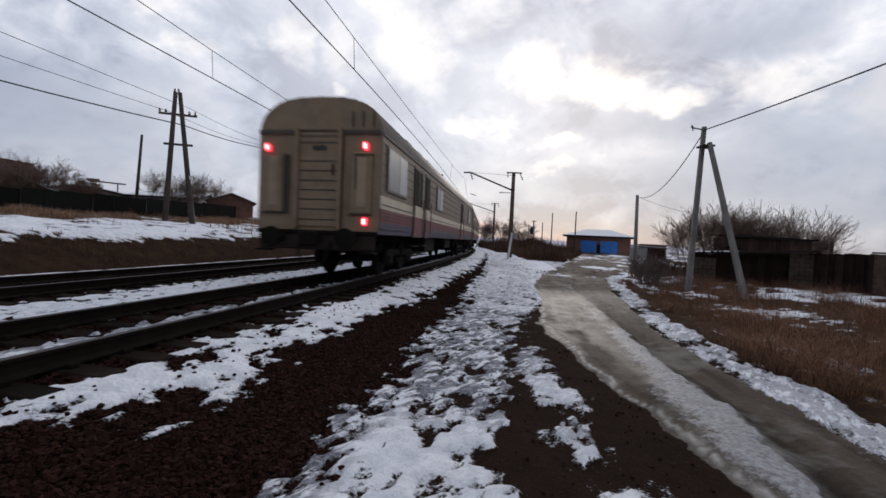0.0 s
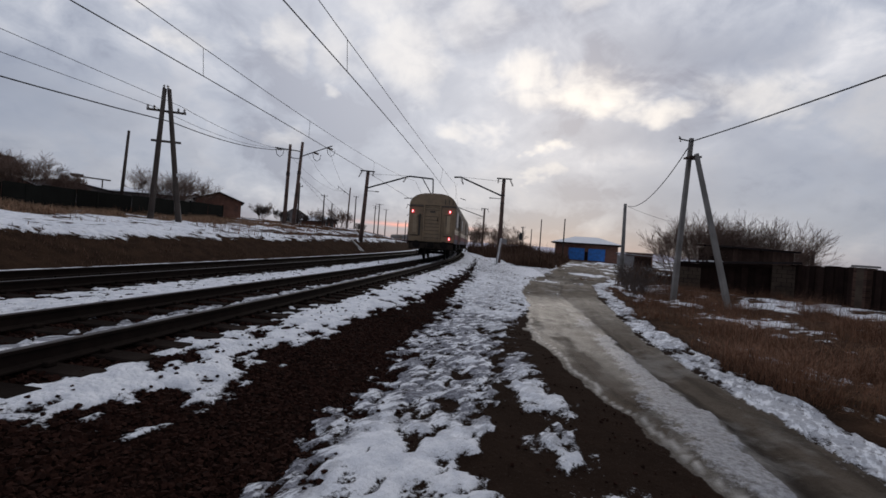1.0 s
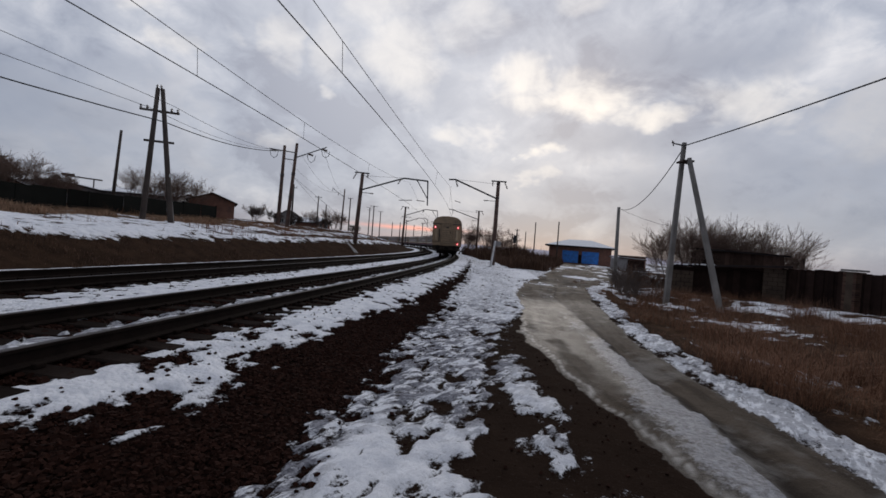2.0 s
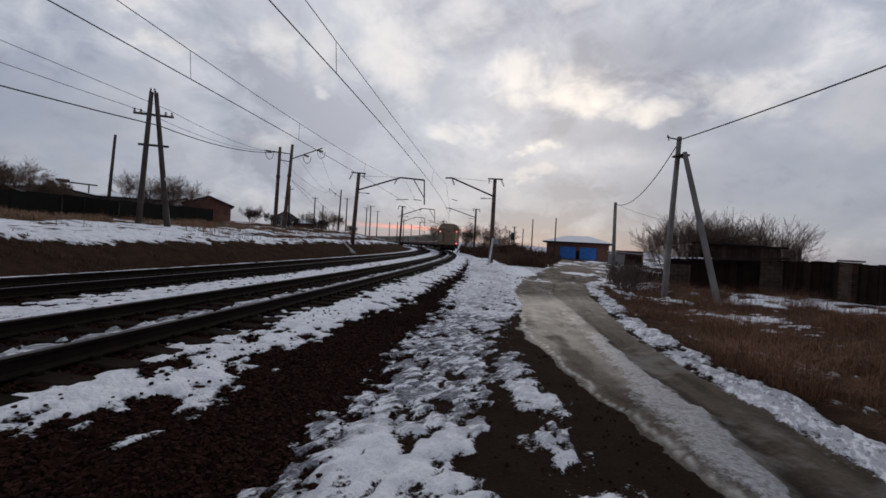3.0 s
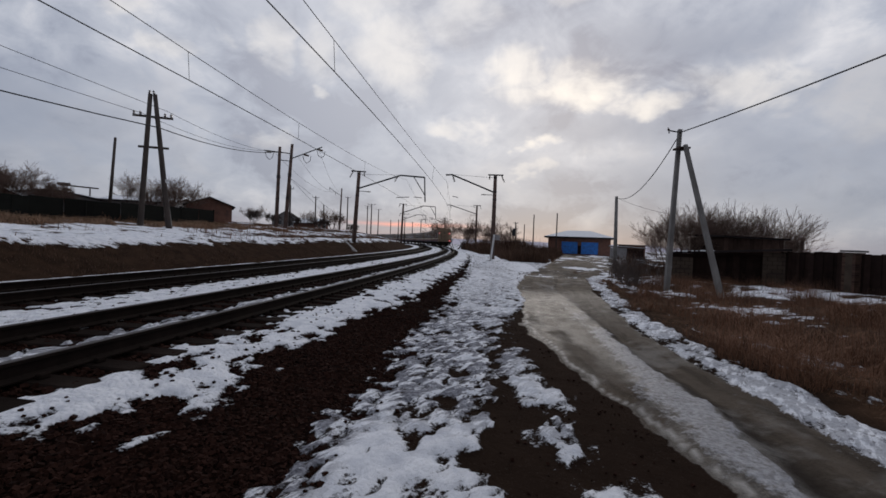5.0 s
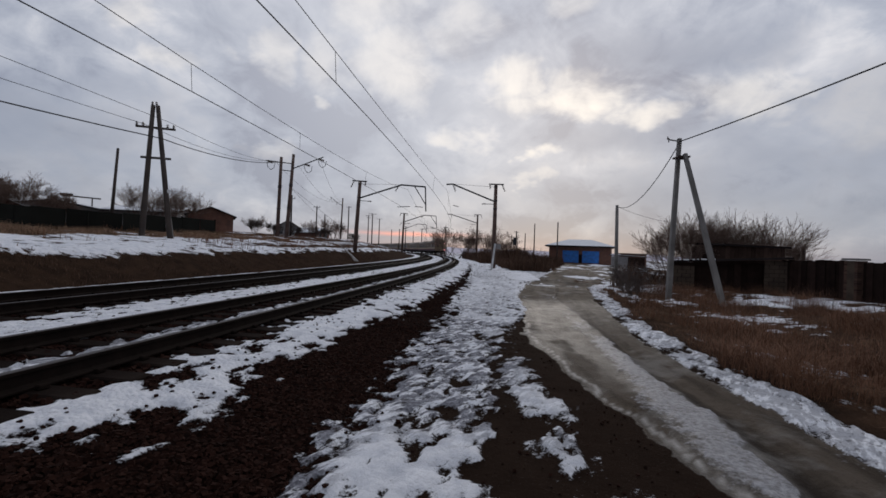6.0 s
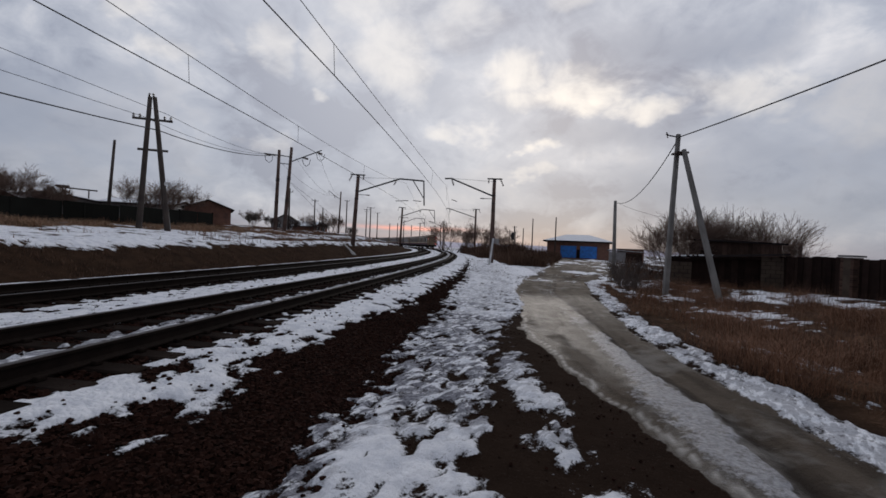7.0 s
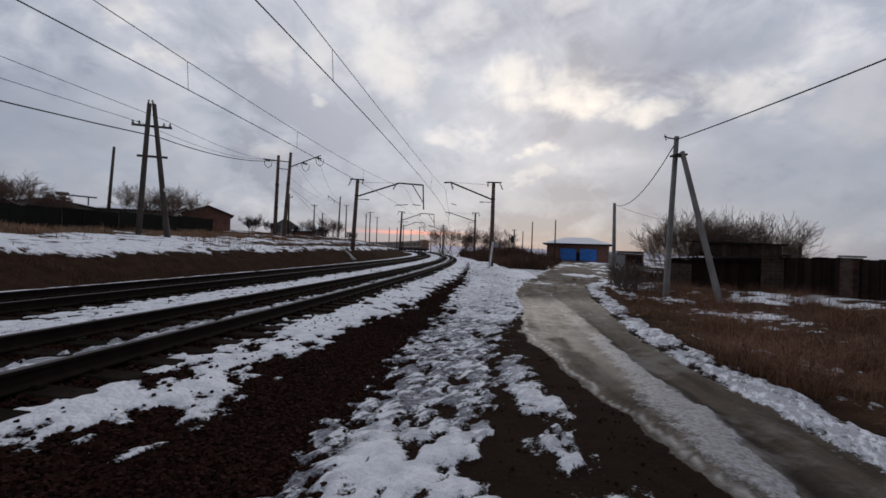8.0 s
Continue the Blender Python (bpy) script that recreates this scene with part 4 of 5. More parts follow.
# ---- overhead line ----


def insulator(p, axis, n, parent, name="insulator", r=0.055):
    discs = [(0, 0.02)]
    for i in range(n):
        b = 0.03 + i * 0.10
        discs += [(b, 0.025), (b + 0.02, r), (b + 0.05, r * 0.9), (b + 0.06, 0.025)]
    discs.append((0.05 + n * 0.10, 0.02))
    return part(name, stack(bmesh.new(), p, axis, discs, 8), PORCELAIN, parent)


def line_mast(s, d, reach, far_drop=0.0, height=9.0, lean=0.0, group="masts of the overhead line", z_top=8.4):
    """A concrete mast beside the track; its arm reaches over the rails. The local x axis points at the track."""
    side = 1 if d < 0 else -1                     # which way the track lies
    m = trk_pose(s, d, zsd(s, d) - 0.05, 180 if side > 0 else 0) @ pose(0, 0, 0, 0, lean, 0)
    t = thing("overhead_line_mast", m, "brown-stained concrete mast with a bent steel arm over the rails", "mast", group)
    h = z_top - (zsd(s, d) - 0.05)
    part("post", tubed([(0, 0, 0), (0, 0, h * 0.5), (0, 0, h)], [0.25, 0.22, 0.18], 10), MAST, t, "tapered brown-stained concrete post", True)
    for z, r in ((h - 0.25, 0.20), (h - 1.75, 0.215), (h - 2.6, 0.22)):
        part("clamp", stack(bmesh.new(), (0, 0, z), (0, 0, 1), [(0, r), (0.10, r)], 10), DARKSTEEL, t)
    knee = reach - 0.7 if not far_drop else reach - 2.6
    arm = [(0.12, 0, h - 1.75), (knee, 0, h - 0.02), (reach, 0, h - 0.06)]
    part("arm", tubed(arm, 0.085, 8), DARKSTEEL, t, "bent steel arm")
    part("tie_rod", tubed([(0.1, 0, h - 0.22), (knee, 0, h + 0.0)], 0.014, 4), DARKSTEEL, t)
    part("cross_piece", boxed((-0.05, 0, h + 0.08), (1.6, 0.12, 0.13)), DARKSTEEL, t)
    insulator((-0.68, 0, h + 0.0), (-0.45, 0, -1), 7, t, "insulator", 0.10)
    insulator((0.6, 0, h + 0.0), (0, 0, -1), 4, t, "insulator", 0.09)
    insulator((reach - 0.75 if not far_drop else reach - 2.9, 0, h - 0.1), (-0.5, 0, -1) if side < 0 else (-0.35, 0, -1), 7, t, "messenger_insulator", 0.11)
    part("bracket", boxed((0.55, 0, h - 2.05), (1.0, 0.06, 0.06)), DARKSTEEL, t)
    insulator((1.0, 0, h - 2.05), (1, 0, 0), 4, t, "insulator", 0.09)
    if far_drop:
        part("drop_post", tubed([(reach, 0, h - 0.05), (reach + 0.25, 0, h - far_drop)], 0.07, 6), DARKSTEEL, t)
        part("drop_brace", tubed([(reach - 1.2, 0, h - 0.05), (reach + 0.15, 0, h - far_drop * 0.72)], 0.055, 6), DARKSTEEL, t)
        x0, x1 = reach - 0.1, reach - 2.9
    else:
        x0, x1 = reach - 0.2, reach - 1.4
    zz = 5.95 - m.translation.z
    part("steady_arm", tubed([(x1, 0, zz), (x1 + (x0 - x1) * 0.45, 0, zz + 0.14), (x1 + (x0 - x1) * 0.5, 0, zz + 0.15)], 0.04, 5), DARKSTEEL, t)
    if far_drop:
        part("steady_arm", tubed([(x0 - 0.9, 0, zz + 0.2), (x0, 0, zz + 0.17)], 0.04, 5), DARKSTEEL, t)
    else:
        part("dropper", tubed([(reach - 0.3, 0, h - 0.7), (reach - 0.25, 0, zz)], 0.007, 4), WIRE, t)
    return t


line_mast(47.0, -5.1, 5.3)
line_mast(47.2, 10.0, 7.2, 2.7, lean=2.4)
line_mast(96.0, -6.6, 6.6, z_top=9.3)
line_mast(96.5, 9.7, 7.0, 2.7, lean=1.5, z_top=9.0)
line_mast(136.0, 9.8, 7.0, 2.7, z_top=9.2)
line_mast(150.0, -5.4, 5.4, z_top=9.2)
line_mast(-10.0, -5.2, 5.3)
line_mast(-10.0, 9.8, 7.2, 2.7)


def cable(name, pts, r, label, group=""):
    ob = part(name, tubed(pts, r, 5), WIRE)
    return tagged(ob, label, "wire", group)


def sagging(a, b, sag, n=14):
    a, b = Vector(a), Vector(b)
    return [a.lerp(b, i / n) - Vector((0, 0, 4 * sag * (i / n) * (1 - i / n))) for i in range(n + 1)]


def overhead(d, zc, low, high, hangers):
    g = "overhead wires"
    stops = [-10, 47, 96, 143, 200]
    for a, b in zip(stops, stops[1:]):
        con, mes = [], []
        for i in range(17):
            s = a + (b - a) * i / 16
            k = (2 * i / 16 - 1) ** 2
            zig = 0.25 * math.cos(math.pi * (s - a) / (b - a)) * (1 if stops.index(a) % 2 else -1)
            con.append(trk(s, d + zig, zc + 0.12 * k))
            mes.append(trk(s, d + zig * 0.4, low + (high - low) * k))
        cable("contact_wire", con, 0.015, "dark copper contact wire hung over the rails", g)
        w = cable("messenger_wire", mes, 0.011, "sagging messenger wire above the contact wire", g)
        if b < 120:
            for i in hangers:
                part("dropper", tubed([mes[i], con[i]], 0.008, 4), WIRE, w)


overhead(0.0, 5.62, 6.42, 7.7, (6, 12))
overhead(GAP_TRACKS, 5.44, 6.16, 7.7, (6, 8, 11))

# ---- pole line on the bank ----


def timber_tower(x, y, z, turn, h=8.35):
    m = pose(x, y, z, 0, 0, turn) @ pose(0, 0, 0, 0, -2.0, 0)
    t = thing("timber_a_frame_pole", m, "tarred timber A-frame pole with two cross-arms and pin insulators", "utility pole")
    for sx in (-1, 1):
        part("leg", tubed([(sx * 0.76, 0, 0), (sx * 0.44, 0, h * 0.5), (sx * 0.12, 0, h)], [0.17, 0.15, 0.12], 9), WOODPOLE, t, "", True)
        part("footing", tubed([(sx * 0.80, 0.1, -0.1), (sx * 0.66, 0.1, 1.5)], [0.17, 0.14], 8), CONCRETE, t, "grey concrete stub")
        insulator((sx * 0.12 - 0.05, 0, h), (-0.15 * sx, 0, 1), 2, t, "pin_insulator", 0.08)
    part("cross_arm", boxed((0, 0.12, h - 1.35), (2.1, 0.10, 0.12)), WOODPOLE, t)
    part("cross_brace", boxed((0, 0.12, h * 0.615), (1.6, 0.10, 0.13)), WOODPOLE, t)
    for x0 in (-0.98, -0.66, 0.62, 0.95):
        insulator((x0, 0.12, h - 1.3), (0, 0, 1), 2, t, "pin_insulator", 0.085)
    part("metal_tag", boxed((0.70, -0.12, h * 0.37), (0.2, 0.03, 0.2)), WHITEPAINT, t)
    return t


TOWER = trk(24.6, 16.9, 1.35) + Vector((0.58, 0.36, 0))
timber_tower(TOWER.x, TOWER.y, 1.15, 28)


def plain_pole(name, foot, top, r0, r1, label, mat, arms=(), group="", turn=0):
    foot, top = Vector(foot), Vector(top)
    t = thing(name, Matrix.Translation(foot), label, "utility pole", group)
    part("post", tubed([(0, 0, -0.1), (top - foot) * 0.5, top - foot], [r0, (r0 + r1) / 2, r1], 9), mat, t, "", True)
    for k, (dz, w) in enumerate(arms):
        q = top - foot - Vector((0, 0, dz))
        tm = pose(0, 0, 0, 0, 0, turn)
        part("cross_arm", boxed(q, (w, 0.08, 0.09), tm), DARKSTEEL, t)
        for e in (-0.45, 0.45):
            insulator(q + tm.to_3x3() @ Vector((e * w, 0, 0.04)), (0, 0, 1), 2, t, "pin_insulator")
    return t


plain_pole("leaning_pole", (-25.4, 33.3, 1.9), (-25.2, 33.5, 8.1), 0.13, 0.09, "thin dark leaning timber pole behind the fence", WOODPOLE)


def anchor_poles():
    """Two tall poles side by side with a strain cross-arm."""
    o = Vector((-18.75, 50.6, zg(-18.75, 50.6) - 0.1))
    t = thing("twin_strain_poles", Matrix.Translation(o), "pair of tall brown poles with strain insulators and cable loops", "utility pole")
    ztop = 11.3 - o.z
    for x0, x1, h in ((-0.6, -0.45, ztop), (0.45, 0.95, ztop + 0.35)):
        part("post", tubed([(x0, 0, 0), ((x0 + x1) / 2, 0, h / 2), (x1, 0, h)], [0.23, 0.20, 0.16], 9), MAST, t, "", True)
        for z in (h * 0.36, h * 0.62, h * 0.64):
            x = x0 + (x1 - x0) * z / h
            part("clamp", stack(bmesh.new(), (x, 0, z), (0, 0, 1), [(0, 0.24), (0.1, 0.24)], 9), DARKSTEEL, t)
    part("cross_arm", tubed([(-2.2, 0, ztop - 0.45), (1.0, 0, ztop - 0.75)], 0.06, 6), DARKSTEEL, t)
    part("arm", tubed([(0.9, 0, ztop - 1.3), (4.4, 0, ztop + 0.15)], 0.06, 6), DARKSTEEL, t)
    part("cross_tie", tubed([(-0.5, 0, ztop - 1.5), (0.9, 0, ztop - 1.6)], 0.05, 6), DARKSTEEL, t)
    for x, z in ((-2.0, ztop - 0.5), (2.3, ztop - 0.75), (3.9, ztop - 0.1)):
        insulator((x, 0, z), (1, 0, -0.3), 6, t, "strain_insulator", 0.13)
        loop = [(x - 0.1, 0, z - 0.1), (x + 0.05, 0, z - 0.7), (x + 0.4, 0, z - 1.0), (x + 0.75, 0, z - 0.75), (x + 0.85, 0, z - 0.2)]
        part("cable_loop", tubed(loop, 0.035, 5), WIRE, t)
    for x, e in ((-0.5, -2.6), (0.8, 5.0), (0.9, 7.0)):
        a, b = Vector((x, 0, ztop * 0.62)), Vector((e, 6.0, 0.6))
        part("guy_wire", tubed([a, b], 0.015, 4), WIRE, t)
        insulator(a.lerp(b, 0.75), b - a, 3, t, "guy_insulator", 0.08)


anchor_poles()
TW, DB = Vector((TOWER.x, TOWER.y, 0)), Vector((-18.7, 50.6, 0))
BACK = trk(-32, 17.2, 0)
for off, z0, z1, z2, r, sag in ((0.62, 9.6, 8.5, 10.6, 0.015, 0.05), (-0.95, 9.0, 8.35, 10.8, 0.015, 0.5), (0.1, 7.9, 7.5, 10.7, 0.034, 1.25)):
    cable("pole_line_wire", sagging(BACK + Vector((off, 0, z0)), TW + Vector((off, 0, z1)), sag), r, "dark wire strung between the poles on the bank", "pole line wires")
    cable("pole_line_wire", sagging(TW + Vector((off, 0, z1)), DB + Vector((off * 1.4 - 0.9, 0, z2)), 0.55), r, "dark wire strung between the poles on the bank", "pole line wires")
for off, z in ((1.5, 10.4), (4.0, 11.1), (-1.0, 10.6)):
    cable("pole_line_wire", sagging(DB + Vector((off, 0, z)), (-22.0 + off * 0.3, 88.0, 10.2), 1.2), 0.014, "dark wire strung between the poles on the bank", "pole line wires")


def arm_pole(x, y, top):
    z = zg(x, y)
    t = thing("line_pole", pose(x, y, z, 0, 1.5, 0), "slim dark pole with a slanting insulator arm", "utility pole", "far poles")
    h = top - z
    part("post", tubed([(0, 0, -0.1), (0, 0, h)], [0.18, 0.12], 8), MAST, t, "", True)
    part("arm", tubed([(0.1, 0, h - 1.6), (-1.4, 0, h - 0.7), (-2.5, 0, h + 0.1)], 0.05, 5), DARKSTEEL, t)
    for x0, z0 in ((-2.4, h), (-1.2, h - 0.85)):
        insulator((x0, 0, z0), (0.1, 0, -1), 5, t, "strain_insulator", 0.09)


arm_pole(-21.0, 88.0, 11.0)

# ---- poles beside the dirt track ----


def concrete_a_pole():
    o = Vector((9.45, 18.65, -0.62))
    t = thing("concrete_a_frame_pole", Matrix.Translation(o), "grey concrete utility pole with a raking strut", "utility pole")
    top = Vector((9.66, 18.55, 6.22)) - o
    part("post", tubed([(0, 0, -0.2), top * 0.5, top], [0.135, 0.118, 0.098], 4, True), CONCRETE, t, "tapered square concrete post")
    foot2, top2 = Vector((10.56, 16.62, -0.78)) - o, Vector((9.72, 18.2, 5.5)) - o
    part("strut", tubed([foot2, foot2.lerp(top2, 0.5), top2], [0.128, 0.114, 0.096], 4, True), CONCRETE, t, "raking square concrete strut")
    part("clamp", boxed(top - Vector((-0.05, 0.1, 0.82)), (0.48, 0.52, 0.07)), RUST, t, "rusty steel clamp")
    part("hook_arm", tubed([top - Vector((0, 0, 0.12)), top + Vector((-0.42, 0.12, -0.02)), top + Vector((-0.38, 0.12, -0.14))], 0.03, 5), DARKSTEEL, t)
    insulator(top + Vector((-0.40, 0.12, -0.05)), (-0.3, 0, 1), 1, t)
    return t


concrete_a_pole()
plain_pole("concrete_pole", (13.85, 35.7, -0.7), (13.76, 35.75, 5.35), 0.17, 0.12, "grey-brown concrete pole beside the dirt track", CONCRETE)
AT, PT = Vector((9.62, 18.55, 5.95)), Vector((13.76, 35.75, 5.25))
cable("service_cable", sagging(AT + Vector((0, 0, 0.12)), (14.2, -10.0, 8.3), 0.55, 24), 0.024, "black twisted service cable running to the next pole")
cable("service_cable", sagging(AT, PT, 0.95), 0.022, "black sagging service cable between two poles")
cable("service_cable", sagging(PT, (17.5, 34.5, 4.0), 0.15), 0.010, "thin black service cable to a yard")


def far_pole(az, dist, top, r=0.11, arms=((0.25, 1.1),), mat=None, lean=0.0):
    x, y = dist * math.sin(radians(az)), dist * math.cos(radians(az))
    plain_pole("line_pole", (x, y, zg(x, y)), (x + lean, y, top), r, r * 0.75, "slim dark pole standing far along the line", mat or WOODPOLE, arms, "far poles", -az)


for az, dist, top, arms in ((14.2, 100, 8.4, ()), (11.35, 118, 9.2, ()), (9.1, 120, 7.2, ((0.3, 1.2),)), (-19.4, 66, 8.3, ((0.5, 0.9),)), (-16.4, 100, 10.0, ((0.3, 1.4),)), (-15.4, 105, 8.6, ()),
                            (-9.5, 120, 10.6, ((0.2, 2.0),)), (-10.0, 150, 12.3, ((0.2, 2.0), (0.9, 1.2))), (-8.6, 175, 13.0, ((0.2, 2.0),)), (-6.0, 170, 9.0, ()), (-5.2, 185, 11.0, ((0.3, 1.5),)),
                            (-4.2, 205, 10.0, ()), (-3.1, 170, 9.5, ((0.3, 1.5),)), (-1.6, 230, 10.0, ()), (-0.4, 210, 9.5, ((0.3, 1.2),)), (10.2, 150, 8.0, ()), (-12.5, 110, 11.2, ((0.2, 1.2),)), (-7.0, 240, 12.0, ())):
    far_pole(az, dist, top, 0.10 + dist * 0.0006, arms)


def a_pole_far():
    o = Vector((17.5, 117.0, -1.2))
    t = thing("timber_a_frame_pole", Matrix.Translation(o), "far dark timber pole with a raking strut", "utility pole", "far poles")
    part("post", tubed([(0, 0, 0), (0, 0, 7.2)], [0.17, 0.12], 7), WOODPOLE, t)
    part("strut", tubed([(1.9, 0, 0), (0.05, 0, 6.4)], [0.15, 0.11], 7), WOODPOLE, t)
    part("cross_arm", boxed((-0.3, 0, 6.7), (2.2, 0.1, 0.12)), WOODPOLE, t)


a_pole_far()


def signal():
    o = Vector((14.2, 88.9, zg(14.2, 88.9)))
    t = thing("railway_signal", Matrix.Translation(o), "dark railway signal on a slim post", "railway signal")
    part("post", tubed([(0, 0, 0), (0, 0, 6.2)], 0.09, 8), DARKSTEEL, t)
    part("head", boxed((-0.35, -0.1, 4.2), (0.55, 0.3, 1.5), None, 0.08), DARKSTEEL, t)
    part("ladder", boxed((0.25, 0, 2.6), (0.06, 0.3, 5.0)), DARKSTEEL, t)


signal()


def stake():
    o = Vector((4.55, 42.8, zg(4.55, 42.8) - 0.05))
    t = thing("marker_post", Matrix.Translation(o), "leaning white-painted marker post by the mast", "marker post")
    part("post", tubed([(0, 0, 0), (0.26, 0, 2.6)], [0.10, 0.09], 8), WHITEPAINT, t)
    part("plate", boxed((0.50, 0.0, 2.35), (0.65, 0.03, 0.5), pose(0, 0, 0, 0, 6, 0)), PLASTER, t, "pale grey plate")


stake()


def drain_chute():
    a, b = trk(45.0, 10.7, zsd(45.0, 10.7) + 0.05), trk(42.4, 8.5, zsd(42.4, 8.5) + 0.06)
    t = thing("drain_chute", Matrix(), "pale concrete drain chute running down the bank", "drain")
    side = (b - a).cross(Vector((0, 0, 1))).normalized() * 0.16
    for sx in (-1, 1):
        part("edge", tubed([a + side * sx, b + side * sx], 0.04, 4, True), WHITEPAINT, t)
    part("bed", tubed([a - Vector((0, 0, 0.05)), b - Vector((0, 0, 0.05))], 0.12, 4, True), CONCRETE, t)


drain_chute()

# ---- houses, walls and fences ----


def low_outbuilding():
    """Block-built garage with a dark gate recess and a thin line of snow on the roof edge."""
    w = 4.9
    t = thing("block_outbuilding", pose(12.2, 23.6, -0.6, 0, 0, -27.8), "low brown-grey block outbuilding with a dark gate and flat roof", "shed")
    for x0, x1, h in ((0.0, 0.98, 1.62), (3.95, w, 1.84)):
        wall = part("front_wall", boxed(((x0 + x1) / 2, 0.12, h / 2), (x1 - x0, 0.2, h)), DARKBOARD, t, "block wall with dark joints")
        for k in range(9):
            z = 0.10 + k * 0.205
            if z + 0.1 > h:
                break
            x = x0 - (0.2 if k % 2 else 0.0)
            while x < x1 - 0.02:
                a, b = max(x, x0), min(x + 0.39, x1)
                if b - a > 0.05:
                    part("block", boxed(((a + b) / 2, 0.015, z), (b - a - 0.012, 0.03, 0.19)), BLOCKS, wall)
                x += 0.4
    for x, h in ((0.12, 1.62), (w - 0.12, 1.84)):
        part("side_wall", boxed((x, 1.35, h / 2), (0.24, 2.2, h)), BLOCKS, t)
    part("back_wall", boxed((w / 2, 2.55, 0.81), (w, 0.2, 1.62)), BLOCKS, t)
    g = part("gate", boxed((2.46, 0.35, 0.85), (3.0, 0.06, 1.7)), DARKBOARD, t, "dark boarded gate")
    for k in range(10):
        part("board", boxed((1.15 + k * 0.29, 0.31, 0.82), (0.27, 0.03, 1.62)), DARKBOARD, g)
    part("lintel", boxed((2.46, 0.12, 1.68), (2.96, 0.2, 0.12), pose(0, 0, 0, 0, -3.9, 0)), DARKBOARD, t)
    part("roof", boxed((w / 2, 1.25, 1.82), (w + 0.3, 3.0, 0.10), pose(0, 0, 0, 0, -3.9, 0)), ROOFDARK, t)
    rng = random.Random(4)
    x = 0.0
    while x < 1.9:
        l = rng.uniform(0.10, 0.30)
        part("snow_lump", boxed((x + l / 2, -0.20, 1.72 + 0.068 * x), (l * 0.9, 0.14, rng.uniform(0.03, 0.07)), None, 0.015), SNOW, t)
        x += l + rng.uniform(0.03, 0.15)


low_outbuilding()


def dark_shed():
    t = thing("dark_shed", pose(17.3, 26.4, -0.8, 0, 0, 4), "dark timber shed behind the block outbuilding", "shed")
    part("wall", boxed((0, 0, 1.4), (3.5, 3.0, 2.8)), SHEDBOARD, t)
    for k in range(14):
        part("board", boxed((-1.62 + k * 0.25, -1.52, 1.4), (0.235, 0.04, 2.8)), SHEDBOARD, t)
    part("roof", boxed((0, 0, 2.90), (3.9, 3.5, 0.10), pose(0, 0, 0, 2, 0.8, 0)), ROOFDARK, t)


dark_shed()


def stove_pipe():
    t = thing("stove_pipe", pose(23.6, 29.2, -0.5), "thin dark stove pipe standing behind the fence", "pipe")
    part("pipe", tubed([(0, 0, 0), (0, 0, 2.75)], 0.12, 8), DARKSTEEL, t)
    part("cap", stack(bmesh.new(), (0, 0, 2.75), (0, 0, 1), [(0, 0.17), (0.05, 0.16), (0.12, 0.03)], 8), DARKSTEEL, t)


stove_pipe()


def board_fence(a, b, top, name, label, mat, width, gap=0.0, posts=2.4, drop=0.0):
    a, b = Vector(a), Vector(b)
    n = max(1, int((b - a).length / width))
    t = thing(name, Matrix(), label, "fence")
    rng = random.Random(n)
    yaw = math.degrees(math.atan2(b.y - a.y, b.x - a.x))
    for i in range(n):
        p = a.lerp(b, (i + 0.5) / n)
        z0 = zg(p.x, p.y) - 0.15
        h = top(i / n) - z0 + rng.uniform(-0.03, 0.03)
        out = Vector((-(b - a).y, (b - a).x, 0)).normalized() * (0.017 if i % 2 else -0.017)
        bm = boxed((p.x + out.x, p.y + out.y, z0 + h / 2), (width - gap, 0.03, h), pose(0, 0, 0, rng.uniform(-1, 1), rng.uniform(-0.6, 0.6), yaw), 0.006)
        part("panel" if width > 0.5 else "board", bm, mat, t)
    m = int((b - a).length / posts)
    for i in range(m + 1):
        p = a.lerp(b, i / m)
        z0 = zg(p.x, p.y) - 0.1
        part("post", boxed((p.x, p.y + 0.06, (z0 + top(i / m)) / 2), (0.1, 0.1, top(i / m) - z0)), mat, t)
    return t


board_fence((16.50, 21.50, 0), (17.0, 18.8, 0), lambda u: 1.30 + 0.05 * u, "board_fence", "tall dark brown board fence beside the outbuilding", DARKBOARD, 0.2, -0.06)
board_fence((17.05, 17.9, 0), (18.4, 7.0, 0), lambda u: 1.28 + 0.3 * u, "board_fence", "tall dark brown board fence beside the brick pillar", DARKBOARD, 0.2, -0.06)


def brick_pillar():
    t = thing("brick_pillar", pose(17.0, 18.35, -0.75, 0, 0, 10), "square red-brown brick gate pillar with a cap", "pillar")
    rng = random.Random(9)
    part("core", boxed((0, 0, 1.05), (0.50, 0.50, 2.1)), BLOCKS, t, "grey mortar core")
    for k in range(24):
        for e in range(2):
            for f in (-1, 1):
                part("brick", boxed((f * 0.13 * (1 if k % 2 else -1), (-1 if e else 1) * 0.20, 0.045 + k * 0.086), (0.25, 0.12, 0.07), None, 0.006), OLDBRICK, t)
    part("cap", boxed((0, 0, 2.16), (0.66, 0.66, 0.08), None, 0.02), CONCRETE, t)


brick_pillar()
board_fence((-25.6, 2.0, 0), (-21.55, 41.0, 0), lambda u: 2.22 + 1.10 * u, "sheet_fence", "long low dark green metal sheet fence on the bank", GREENFENCE, 2.0, -0.04, 4.0)


